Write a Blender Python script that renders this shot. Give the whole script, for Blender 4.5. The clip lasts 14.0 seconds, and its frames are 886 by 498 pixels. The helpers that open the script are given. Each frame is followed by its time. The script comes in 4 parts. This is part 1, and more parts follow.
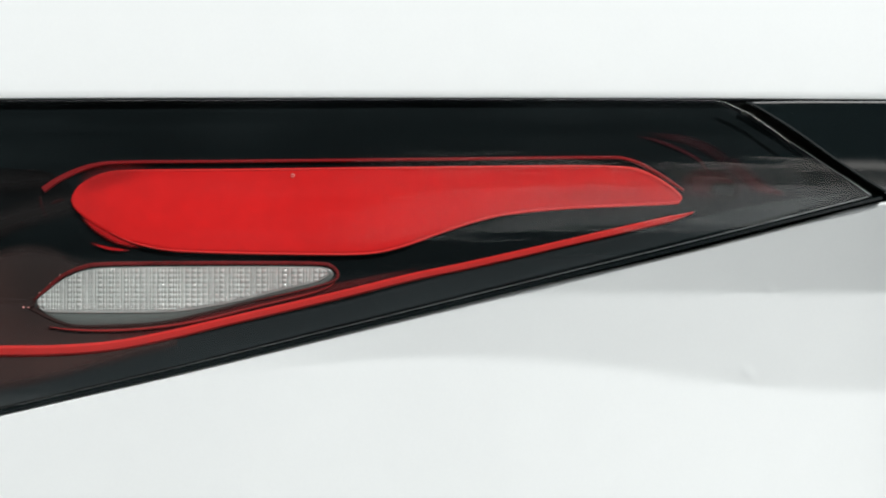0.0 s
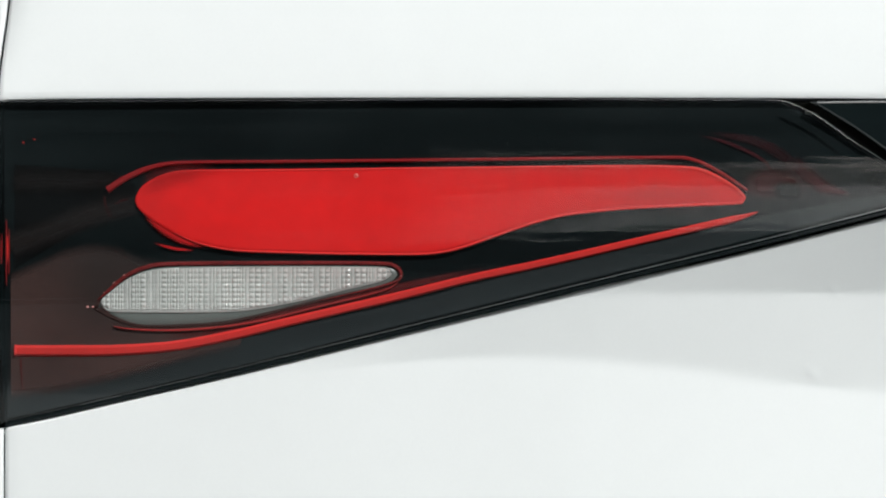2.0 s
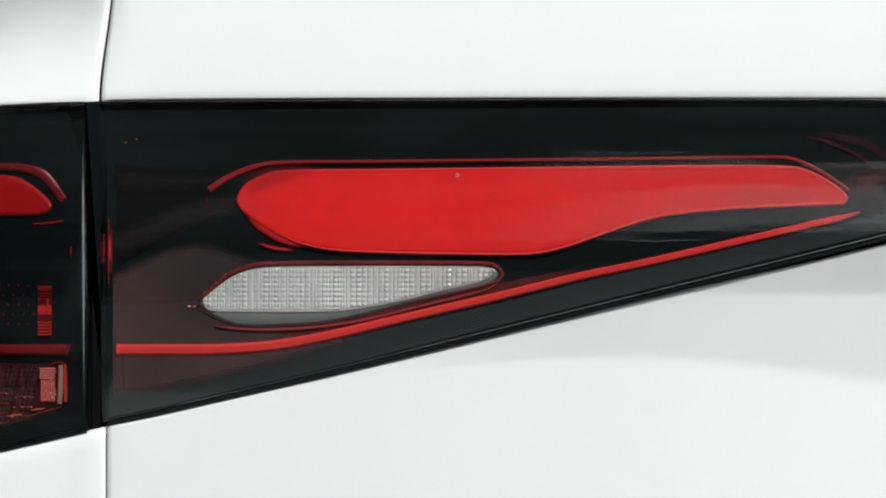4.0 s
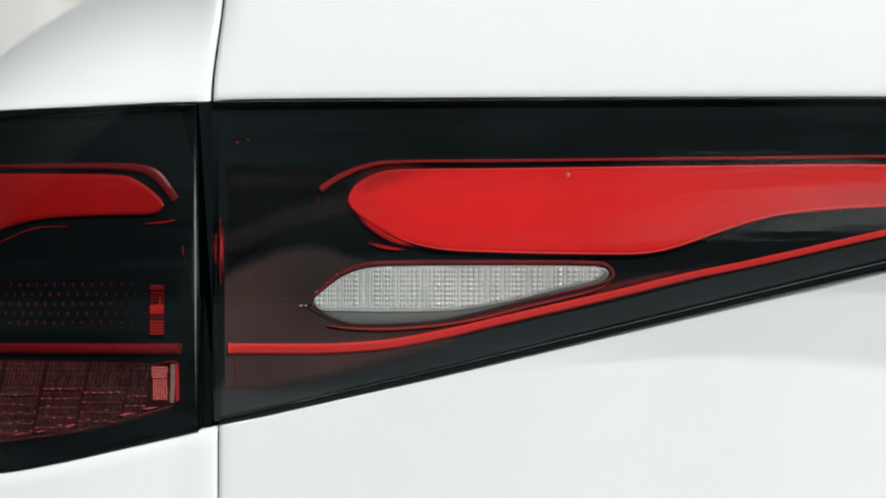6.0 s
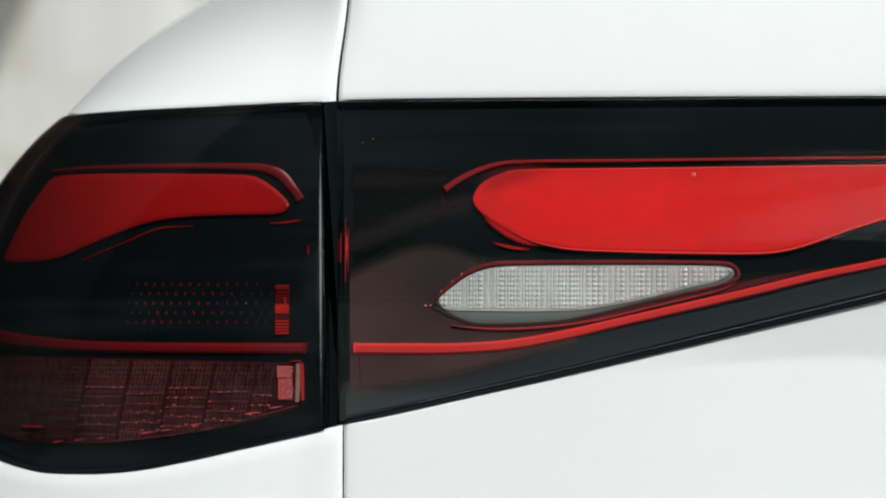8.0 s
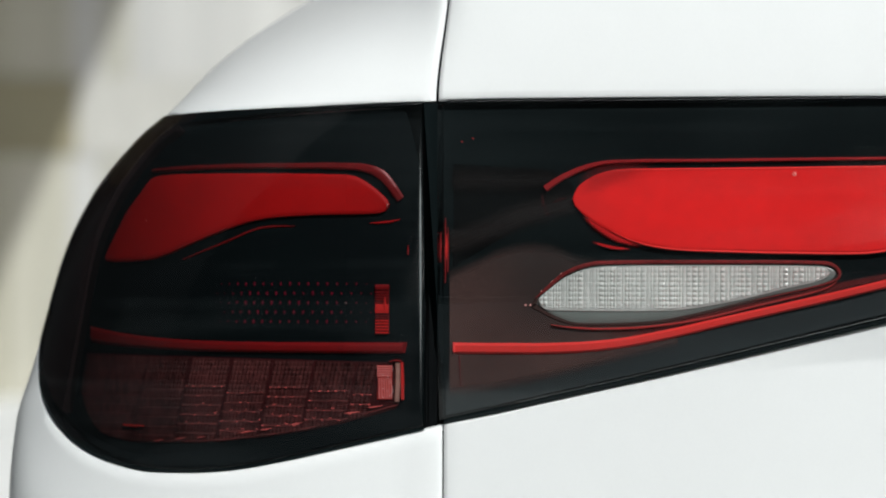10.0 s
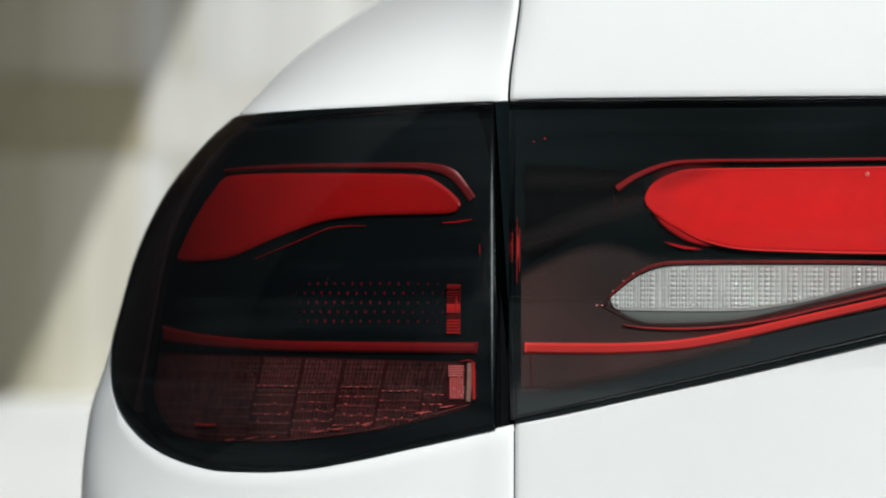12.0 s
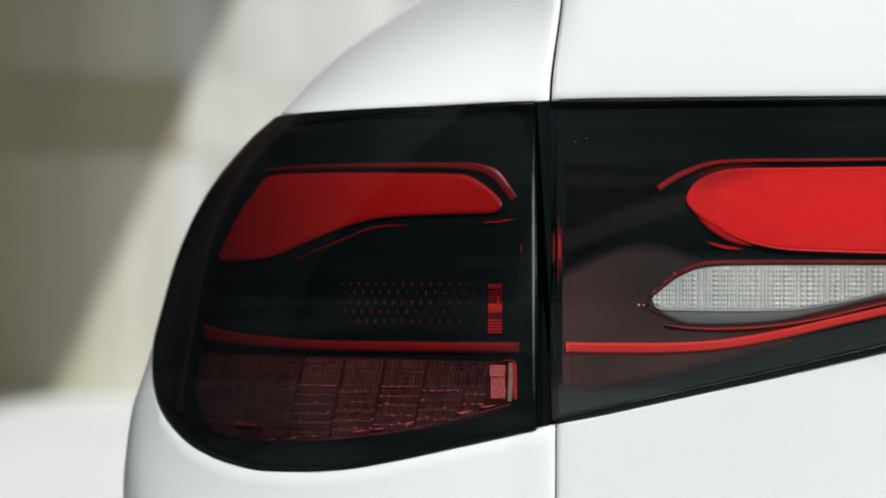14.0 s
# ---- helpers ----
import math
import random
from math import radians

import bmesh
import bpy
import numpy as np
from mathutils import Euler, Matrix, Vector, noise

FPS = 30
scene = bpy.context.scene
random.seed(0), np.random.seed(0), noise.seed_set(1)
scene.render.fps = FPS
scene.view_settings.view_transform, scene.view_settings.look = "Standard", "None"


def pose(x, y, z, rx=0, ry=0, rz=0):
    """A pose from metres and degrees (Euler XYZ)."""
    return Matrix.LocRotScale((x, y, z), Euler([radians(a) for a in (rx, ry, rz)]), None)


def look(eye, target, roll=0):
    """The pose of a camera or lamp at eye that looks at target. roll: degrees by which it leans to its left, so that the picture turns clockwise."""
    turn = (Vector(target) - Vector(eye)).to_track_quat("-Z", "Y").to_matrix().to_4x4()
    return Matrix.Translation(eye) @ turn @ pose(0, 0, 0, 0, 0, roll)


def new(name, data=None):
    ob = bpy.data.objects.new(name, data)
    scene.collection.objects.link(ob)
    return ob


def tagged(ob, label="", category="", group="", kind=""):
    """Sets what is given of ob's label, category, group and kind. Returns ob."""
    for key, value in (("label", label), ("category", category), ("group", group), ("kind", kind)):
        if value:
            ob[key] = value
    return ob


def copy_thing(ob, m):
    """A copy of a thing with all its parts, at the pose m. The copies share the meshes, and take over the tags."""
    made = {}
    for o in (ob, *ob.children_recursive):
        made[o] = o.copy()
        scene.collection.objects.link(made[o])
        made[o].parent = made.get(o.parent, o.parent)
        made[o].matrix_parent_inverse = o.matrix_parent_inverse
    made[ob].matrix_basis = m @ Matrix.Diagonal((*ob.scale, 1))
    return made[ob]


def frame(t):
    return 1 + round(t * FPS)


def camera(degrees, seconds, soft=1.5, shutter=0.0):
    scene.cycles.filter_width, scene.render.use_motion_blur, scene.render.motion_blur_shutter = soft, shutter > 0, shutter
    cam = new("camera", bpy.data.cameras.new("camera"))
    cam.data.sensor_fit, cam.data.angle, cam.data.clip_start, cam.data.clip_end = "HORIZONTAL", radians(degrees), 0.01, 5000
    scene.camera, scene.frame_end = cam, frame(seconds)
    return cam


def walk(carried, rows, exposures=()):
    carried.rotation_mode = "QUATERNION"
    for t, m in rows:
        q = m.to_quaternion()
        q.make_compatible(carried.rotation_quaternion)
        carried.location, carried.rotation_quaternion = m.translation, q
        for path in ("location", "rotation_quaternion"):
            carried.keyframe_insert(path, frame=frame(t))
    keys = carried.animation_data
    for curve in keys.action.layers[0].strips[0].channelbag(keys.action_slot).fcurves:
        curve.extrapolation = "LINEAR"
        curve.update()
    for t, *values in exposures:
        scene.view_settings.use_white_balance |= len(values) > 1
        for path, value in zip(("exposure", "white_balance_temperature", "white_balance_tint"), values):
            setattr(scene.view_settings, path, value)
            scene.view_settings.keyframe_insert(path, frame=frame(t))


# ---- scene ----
# ---- camera and its walk: a tripod pan from the right to the left with a long lens ----
cam = camera(16.0, 14.0, soft=1.95)
cam.data.dof.use_dof, cam.data.dof.focus_distance, cam.data.dof.aperture_fstop = True, 1.215, 10.5
EYE, BACK = 0.98, -1.21
ROWS = [  # seconds, x, pitch, roll, yaw
    (0.0, 0.00647, -0.0000, 0.0000, -5.5698),
    (0.5, 0.00635, -0.0000, 0.0000, -5.4684),
    (1.0, 0.00607, -0.0001, 0.0000, -5.2255),
    (1.5, 0.00563, -0.0001, -0.0030, -4.8474),
    (2.0, 0.00520, -0.0012, -0.0093, -4.4784),
    (2.5, 0.00471, -0.0024, -0.0242, -4.0564),
    (3.0, 0.00425, -0.0028, -0.0371, -3.6574),
    (5.5, 0.00149, -0.0138, -0.0764, -1.2799),
    (6.0, 0.00096, -0.0157, -0.0808, -0.8253),
    (6.5, 0.00033, -0.0162, -0.0900, -0.2817),
    (7.0, -0.00026, -0.0171, -0.0910, 0.2234),
    (7.5, -0.00092, -0.0200, -0.0930, 0.7948),
    (8.0, -0.00154, -0.0236, -0.0980, 1.3268),
    (8.5, -0.00214, -0.0262, -0.1086, 1.8399),
    (11.0, -0.00430, -0.0374, -0.1537, 3.6994),
    (11.5, -0.00466, -0.0391, -0.1553, 4.0113),
    (12.0, -0.00498, -0.0392, -0.1716, 4.2838),
    (12.5, -0.00527, -0.0415, -0.1950, 4.5373),
    (13.0, -0.00551, -0.0435, -0.1980, 4.7457),
    (13.5, -0.00572, -0.0440, -0.1970, 4.9234),
    (14.0, -0.00581, -0.0451, -0.1981, 4.9993),
]
walk(cam, [(t, pose(x, BACK, EYE, 90 + pitch, roll, yaw)) for t, x, pitch, roll, yaw in ROWS], exposures=[(0.0, 0.0), (14.0, 0.0)])

# ---- sky and sun ----
SUN_WAY = Vector((-0.4535, 1.0, -1.0)).normalized()
SUN_HEIGHT = math.asin(-SUN_WAY.z)
world = bpy.data.worlds.new("sky")
scene.world = world
world.use_nodes = True
wn, wl = world.node_tree.nodes, world.node_tree.links
sky = wn.new("ShaderNodeTexSky")
sky.sky_type, sky.sun_disc, sky.sun_elevation = "NISHITA", False, SUN_HEIGHT
sky.sun_rotation = math.atan2(-SUN_WAY.x, -SUN_WAY.y)
sky.dust_density = 3.0
wn["Background"].inputs["Strength"].default_value = 0.098
haze = wn.new("ShaderNodeHueSaturation")  # a hazy, whitish sky
haze.inputs["Saturation"].default_value = 0.2
wl.new(sky.outputs[0], haze.inputs["Color"])
wl.new(haze.outputs[0], wn["Background"].inputs["Color"])
sun = new("sun", bpy.data.lights.new("sun", "SUN"))
sun.data.energy, sun.data.angle, sun.data.color = 3.68, radians(0.6), (0.975, 1.0, 1.0)
sun.matrix_world = look((4, -10, 10), Vector((4, -10, 10)) + SUN_WAY)


# ---- materials ----
def material(name, base, rough, metal=0.0, coat=0.0, grain=0.0, scale=200.0, bump=0.0, stretch=(1, 1, 1), spread=0.0, spec=0.5):
    """A surface with two scales of variation in colour, roughness and relief; spread varies it from object to object."""
    m = bpy.data.materials.new(name)
    m.use_nodes = True
    n, l = m.node_tree.nodes, m.node_tree.links
    b = n["Principled BSDF"]
    b.inputs["Roughness"].default_value, b.inputs["Metallic"].default_value = rough, metal
    b.inputs["Coat Weight"].default_value, b.inputs["Coat Roughness"].default_value = coat, 0.03
    b.inputs["Specular IOR Level"].default_value = spec
    co, mp = n.new("ShaderNodeTexCoord"), n.new("ShaderNodeMapping")
    mp.inputs["Scale"].default_value = stretch
    l.new(co.outputs["Object"], mp.inputs["Vector"])
    fine, wide = n.new("ShaderNodeTexNoise"), n.new("ShaderNodeTexNoise")
    fine.inputs["Scale"].default_value, wide.inputs["Scale"].default_value = scale, scale / 14
    fine.inputs["Detail"].default_value = wide.inputs["Detail"].default_value = 5
    for t in (fine, wide):
        l.new(mp.outputs[0], t.inputs["Vector"])
    mean = n.new("ShaderNodeMath")
    mean.operation = "ADD"
    l.new(fine.outputs["Fac"], mean.inputs[0])
    l.new(wide.outputs["Fac"], mean.inputs[1])
    vary = n.new("ShaderNodeMapRange")
    vary.inputs["From Min"].default_value, vary.inputs["From Max"].default_value = 0.6, 1.4
    vary.inputs["To Min"].default_value, vary.inputs["To Max"].default_value = 1 - grain, 1 + grain
    l.new(mean.outputs[0], vary.inputs["Value"])
    out = vary.outputs[0]
    if spread:
        info, r2, mu = n.new("ShaderNodeObjectInfo"), n.new("ShaderNodeMapRange"), n.new("ShaderNodeMath")
        r2.inputs["To Min"].default_value, r2.inputs["To Max"].default_value = 1 - spread, 1 + spread
        l.new(info.outputs["Random"], r2.inputs["Value"])
        mu.operation = "MULTIPLY"
        l.new(out, mu.inputs[0])
        l.new(r2.outputs[0], mu.inputs[1])
        out = mu.outputs[0]
    tone = n.new("ShaderNodeMix")
    tone.data_type, tone.blend_type = "RGBA", "MULTIPLY"
    tone.inputs["Factor"].default_value = 1
    tone.inputs["A"].default_value = (*base, 1)
    l.new(out, tone.inputs["B"])
    l.new(tone.outputs["Result"], b.inputs["Base Color"])
    if bump:
        bp = n.new("ShaderNodeBump")
        bp.inputs["Strength"].default_value, bp.inputs["Distance"].default_value = 0.6, bump
        l.new(mean.outputs[0], bp.inputs["Height"])
        l.new(bp.outputs[0], b.inputs["Normal"])
    return m


def clear_cover(name, tint, film, rough=0.015, wave=5e-5, ior=1.85):
    """A moulded clear cover: light passes straight through, tinted, and its face mirrors by Fresnel."""
    m = bpy.data.materials.new(name)
    m.use_nodes = True
    n, l = m.node_tree.nodes, m.node_tree.links
    n.remove(n["Principled BSDF"])
    tr, gl, mx, fr = (n.new("ShaderNode" + k) for k in ("BsdfTransparent", "BsdfGlossy", "MixShader", "Fresnel"))
    tr.inputs["Color"].default_value = (*tint, 1)
    gl.inputs["Roughness"].default_value = rough
    fr.inputs["IOR"].default_value = ior  # stands for the outer and the inner face together
    co, dust, ramp = n.new("ShaderNodeTexCoord"), n.new("ShaderNodeTexNoise"), n.new("ShaderNodeMapRange")
    dust.inputs["Scale"].default_value, dust.inputs["Detail"].default_value = 60, 6
    ramp.inputs["To Min"].default_value, ramp.inputs["To Max"].default_value = rough, rough * 4
    l.new(co.outputs["Object"], dust.inputs["Vector"])
    l.new(dust.outputs["Fac"], ramp.inputs["Value"])
    l.new(ramp.outputs[0], gl.inputs["Roughness"])
    # a thin pale film in streaks along the lens, painting streaked reflections and haze
    mp, streak, patch, both, amount = (n.new("ShaderNode" + k) for k in ("Mapping", "TexNoise", "TexNoise", "Math", "MapRange"))
    mp.inputs["Scale"].default_value = (5, 5, 130)
    streak.inputs["Scale"].default_value, streak.inputs["Detail"].default_value = 1.0, 5
    patch.inputs["Scale"].default_value, patch.inputs["Detail"].default_value = 11, 3
    both.operation = "MULTIPLY"
    amount.inputs["From Min"].default_value, amount.inputs["From Max"].default_value = 0.235, 0.40
    amount.inputs["To Min"].default_value, amount.inputs["To Max"].default_value = 0.15 * film, film
    l.new(co.outputs["Object"], mp.inputs["Vector"])
    l.new(mp.outputs[0], streak.inputs["Vector"])
    l.new(co.outputs["Object"], patch.inputs["Vector"])
    l.new(streak.outputs["Fac"], both.inputs[0])
    l.new(patch.outputs["Fac"], both.inputs[1])
    l.new(both.outputs[0], amount.inputs["Value"])
    # the moulded face is faintly wavy, mostly in long ripples along the lens
    ripple, wavy, bend = (n.new("ShaderNode" + k) for k in ("Mapping", "TexNoise", "Bump"))
    ripple.inputs["Scale"].default_value = (14, 14, 150)
    wavy.inputs["Scale"].default_value, wavy.inputs["Detail"].default_value, wavy.inputs["Distortion"].default_value = 1.0, 3, 0.6
    bend.inputs["Strength"].default_value, bend.inputs["Distance"].default_value = 1.0, wave
    l.new(co.outputs["Object"], ripple.inputs["Vector"])
    l.new(ripple.outputs[0], wavy.inputs["Vector"])
    l.new(wavy.outputs["Fac"], bend.inputs["Height"])
    l.new(bend.outputs[0], gl.inputs["Normal"])
    df, under = n.new("ShaderNodeBsdfDiffuse"), n.new("ShaderNodeMixShader")
    df.inputs["Color"].default_value = (0.55, 0.68, 0.70, 1)
    l.new(amount.outputs[0], under.inputs[0])
    l.new(tr.outputs[0], under.inputs[1])
    l.new(df.outputs[0], under.inputs[2])
    l.new(fr.outputs[0], mx.inputs[0])
    l.new(under.outputs[0], mx.inputs[1])
    l.new(gl.outputs[0], mx.inputs[2])
    l.new(mx.outputs[0], n["Material Output"].inputs["Surface"])
    return m


PAINT = material("white_paint", (0.745, 0.762, 0.755), 0.35, coat=0.12, grain=0.012, scale=900, spec=0.2)
COVER = clear_cover("clear_cover", (0.97, 0.94, 0.94), 0.008, rough=0.008, wave=4e-5)
SMOKED = clear_cover("smoked_cover", (0.60, 0.37, 0.38), 0.010, ior=1.6, wave=1.2e-5)
BLACK = material("gloss_black", (0.005, 0.0080, 0.0085), 0.12, grain=0.2, scale=300, spec=0.4)
# see-through film whose tint paints the falling light at the lamp's corner
SHADE_FILM = bpy.data.materials.new("smoked_film")
SHADE_FILM.use_nodes = True
fn, fl = SHADE_FILM.node_tree.nodes, SHADE_FILM.node_tree.links
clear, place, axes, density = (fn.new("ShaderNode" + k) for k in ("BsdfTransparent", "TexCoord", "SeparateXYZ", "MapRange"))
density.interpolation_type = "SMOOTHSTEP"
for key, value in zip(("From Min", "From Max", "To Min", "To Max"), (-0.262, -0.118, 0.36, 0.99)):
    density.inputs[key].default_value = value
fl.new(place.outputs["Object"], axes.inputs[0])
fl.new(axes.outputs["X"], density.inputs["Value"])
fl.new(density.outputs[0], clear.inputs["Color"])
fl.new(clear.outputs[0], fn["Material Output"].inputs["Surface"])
PIANO = material("piano_black", (0.005, 0.0080, 0.0085), 0.025, coat=1.0, grain=0.2, scale=300, spec=0.8)
DEEP_BLACK = material("housing_black", (0.0028, 0.0058, 0.0064), 0.6, grain=0.08, scale=250, spec=0.05)
CORNER_BLACK = material("corner_housing_black", (0.0026, 0.0100, 0.0112), 0.6, grain=0.08, scale=250, spec=0.05)
MATTE = material("matte_black", (0.0024, 0.0026, 0.0028), 0.85, grain=0.1, scale=300, spec=0.03)
SHROUD = material("shroud_black", (0.0090, 0.0080, 0.0082), 0.6, grain=0.5, scale=120, spec=0.1)
RUBBER = material("rubber", (0.008, 0.008, 0.008), 0.6, grain=0.2, scale=300)
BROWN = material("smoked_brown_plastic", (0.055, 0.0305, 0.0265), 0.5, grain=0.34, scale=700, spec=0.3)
SHADED_BROWN = material("grey_brown_plastic", (0.0270, 0.0190, 0.0172), 0.5, grain=0.3, scale=500, spec=0.3)
RED = material("red_light_guide", (0.66, 0.014, 0.014), 0.45, grain=0.11, scale=150, spec=0.3)
# darker copy of RED: the corner lamp's lower light put into the colour
SHADED_RED = material("deep_red_panel", (0.49, 0.010, 0.011), 0.5, grain=0.16, scale=60, spec=0.2)
RED_EDGE = material("red_edge", (0.42, 0.012, 0.014), 0.5, grain=0.08, scale=300, spec=0.12)
RED_STRIP = material("red_strip", (0.62, 0.03, 0.025), 0.35, grain=0.08, scale=250)
FAINT_RED = material("faint_red", (0.042, 0.0035, 0.0065), 0.6, grain=0.4, scale=200, spec=0.1)
DULL_RED = material("dull_red", (0.085, 0.012, 0.012), 0.6, grain=0.4, scale=200, spec=0.1)
TIP_RED = material("tip_red", (0.036, 0.0022, 0.0045), 0.6, grain=0.7, scale=160, stretch=(0.3, 0.3, 1.0), spec=0.1)
TIP_DIM = material("tip_dim_red", (0.020, 0.0030, 0.0045), 0.6, grain=0.7, scale=160, stretch=(0.3, 0.3, 1.0), spec=0.1)
DOT_RED = material("dot_red", (0.14, 0.006, 0.028), 0.7, grain=0.2, scale=300, spec=0.05)
DARK_RED = material("dark_red", (0.040, 0.008, 0.009), 0.3, grain=0.25, scale=250)
PRISM = material("clear_prism", (0.545, 0.580, 0.555), 0.34, metal=0.12, grain=0.2, scale=800, stretch=(1, 1, 0.7), spec=0.5)
BEAD = material("clear_bead", (0.85, 0.87, 0.86), 0.3, grain=0.1, spec=0.5)
GREY = material("grey_reflector", (0.145, 0.172, 0.160), 0.35, grain=0.12, scale=200)
TRIM_RED = material("trim_red", (0.30, 0.028, 0.026), 0.45, grain=0.25, scale=200, spec=0.2)
TILE = material("indicator_prism", (0.103, 0.048, 0.045), 0.5, metal=0.2, grain=0.8, scale=520, stretch=(1, 1, 0.45), spec=0.1)
PINK = material("pale_red_prism", (0.92, 0.42, 0.38), 0.2, grain=0.2, scale=500)
CONCRETE = material("pale_concrete", (0.71, 0.72, 0.705), 0.75, grain=0.08, scale=3.0, bump=0.002)
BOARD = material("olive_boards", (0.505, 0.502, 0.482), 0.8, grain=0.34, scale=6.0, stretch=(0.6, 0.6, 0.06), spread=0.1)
LIT_BAND = material("pale_band", (0.445, 0.437, 0.405), 0.8, grain=0.2, scale=6.0, stretch=(2.0, 2.0, 0.3))
SHADE_BAND = material("olive_band", (0.285, 0.258, 0.172), 0.8, grain=0.2, scale=6.0, stretch=(2.0, 2.0, 0.3))
TIMBER = material("dark_timber", (0.09, 0.07, 0.04), 0.7, grain=0.3, scale=8.0, stretch=(4.0, 0.3, 4.0))
# boards tinted more and more olive, painting the wall's shade at that end
SHADE_TINTED = [material("mossy_boards", tuple(a + (b - a) * k / 5 for a, b in zip((0.480, 0.470, 0.425), (0.338, 0.315, 0.215))), 0.85, grain=0.42, scale=6.0, stretch=(0.6, 0.6, 0.06), spread=0.15) for k in range(1, 6)]
ASPHALT = material("asphalt", (0.23, 0.24, 0.24), 0.85, grain=0.25, scale=40, bump=0.002)
BEZEL_DARK = material("dark_bezel", (0.040, 0.020, 0.017), 0.5, grain=0.3, scale=400, spec=0.2)
BEZEL_RED = material("red_bezel", (0.15, 0.018, 0.018), 0.25, grain=0.5, scale=500, spec=0.6)
BEZEL = material("grey_bezel", (0.0100, 0.0165, 0.0178), 0.5, grain=0.12, scale=200, spec=0.3)
STRIP_RED = material("deep_red_strip", (0.27, 0.012, 0.014), 0.35, grain=0.1, scale=250)
DUST = material("dust", (0.5, 0.48, 0.45), 0.9, grain=0.2)
OLIVE_PRISM = material("olive_prism", (0.40, 0.35, 0.28), 0.25, grain=0.3, scale=400)
GUIDE_RED = material("guide_red", (0.215, 0.010, 0.012), 0.4, grain=0.12, scale=120, spec=0.2)
# brighter reds for painted glints and sunlit ledge lines
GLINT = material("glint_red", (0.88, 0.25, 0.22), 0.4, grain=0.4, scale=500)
LEDGE_GLINT = material("ledge_red", (0.24, 0.082, 0.074), 0.45, grain=0.7, scale=700, spec=0.4)
STRIP_DARK = material("dark_red_strip", (0.10, 0.006, 0.008), 0.4, grain=0.2, scale=250)
DEEP_STRIP = material("deep_red_band", (0.19, 0.010, 0.012), 0.4, grain=0.15, scale=250)
GAP_BLACK = material("seal_rubber", (0.0022, 0.0030, 0.0034), 0.7, grain=0.15, scale=200, spec=0.06)
# grey for the painted highlights along the lens edges
EDGE_HIGHLIGHT = material("edge_grey", (0.20, 0.215, 0.215), 0.35, grain=0.4, scale=120, spec=0.4)
LIP = material("light_red_lip", (0.74, 0.055, 0.05), 0.4, grain=0.06, scale=250, spec=0.3)
DIM_RED = material("dim_red", (0.034, 0.004, 0.0045), 0.6, grain=0.5, scale=300, spec=0.1)
STREAK = material("dim_smoked_plastic", (0.0080, 0.0060, 0.0056), 0.5, grain=0.4, scale=260, stretch=(0.15, 0.15, 1.0), spec=0.2)
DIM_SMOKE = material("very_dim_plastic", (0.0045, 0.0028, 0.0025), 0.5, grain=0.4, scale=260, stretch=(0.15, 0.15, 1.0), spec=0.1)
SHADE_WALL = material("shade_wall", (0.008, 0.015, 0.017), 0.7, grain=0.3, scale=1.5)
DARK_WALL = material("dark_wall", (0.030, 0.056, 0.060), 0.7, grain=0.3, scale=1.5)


# ---- the car's skin ----
def smooth(a, b, t):
    t = min(1.0, max(0.0, (t - a) / (b - a)))
    return t * t * (3 - 2 * t)


def spline(pts, unit=1.0):
    """A monotone cubic through (s, value) points, straight on beyond its ends."""
    s, v = [p[0] * unit for p in pts], [p[1] * unit for p in pts]
    n = len(s)
    d = [(v[i + 1] - v[i]) / (s[i + 1] - s[i]) for i in range(n - 1)]
    m = [d[0]] + [0 if d[i - 1] * d[i] <= 0 else 2 * d[i - 1] * d[i] / (d[i - 1] + d[i]) for i in range(1, n - 1)] + [d[-1]]

    def f(t):
        if t <= s[0]:
            return v[0] + m[0] * (t - s[0])
        if t >= s[-1]:
            return v[-1] + m[-1] * (t - s[-1])
        i = max(k for k in range(n - 1) if s[k] <= t)
        h = s[i + 1] - s[i]
        q = (t - s[i]) / h
        return ((1 + 2 * q) * (1 - q) ** 2 * v[i] + q * (1 - q) ** 2 * h * m[i]
                + q * q * (3 - 2 * q) * v[i + 1] + q * q * (q - 1) * h * m[i + 1])
    return f


flank = spline([(-0.6, -0.2626), (-0.106, -0.2586), (-0.073, -0.2557), (-0.05, -0.2489), (-0.03, -0.2434), (-0.005, -0.2362),
                (0.02, -0.2246), (0.045, -0.2049), (0.0546, -0.1940), (0.068, -0.1782), (0.0828, -0.1582), (0.0925, -0.1437), (0.0998, -0.1315), (0.14, -0.058), (0.2, 0.04), (0.45, 0.16)])
DEEP, MIDDLE = 0.095, 0.68


# lower edge of the lamp and the bar, along u
low_gate = spline([(-72, -71.4), (-69.8, -70.5), (-55.9, -67.8), (-33.7, -62.5), (-11.5, -57.3), (10.5, -52.2), (47, -43.3), (90.7, -32.5), (134.3, -21.8), (156, -16.5), (218.2, -2.2), (261.9, 8.8),
                   (295.2, 17.2), (310, 19.2), (340, 19.5), (1000, 19.5)], 0.001)


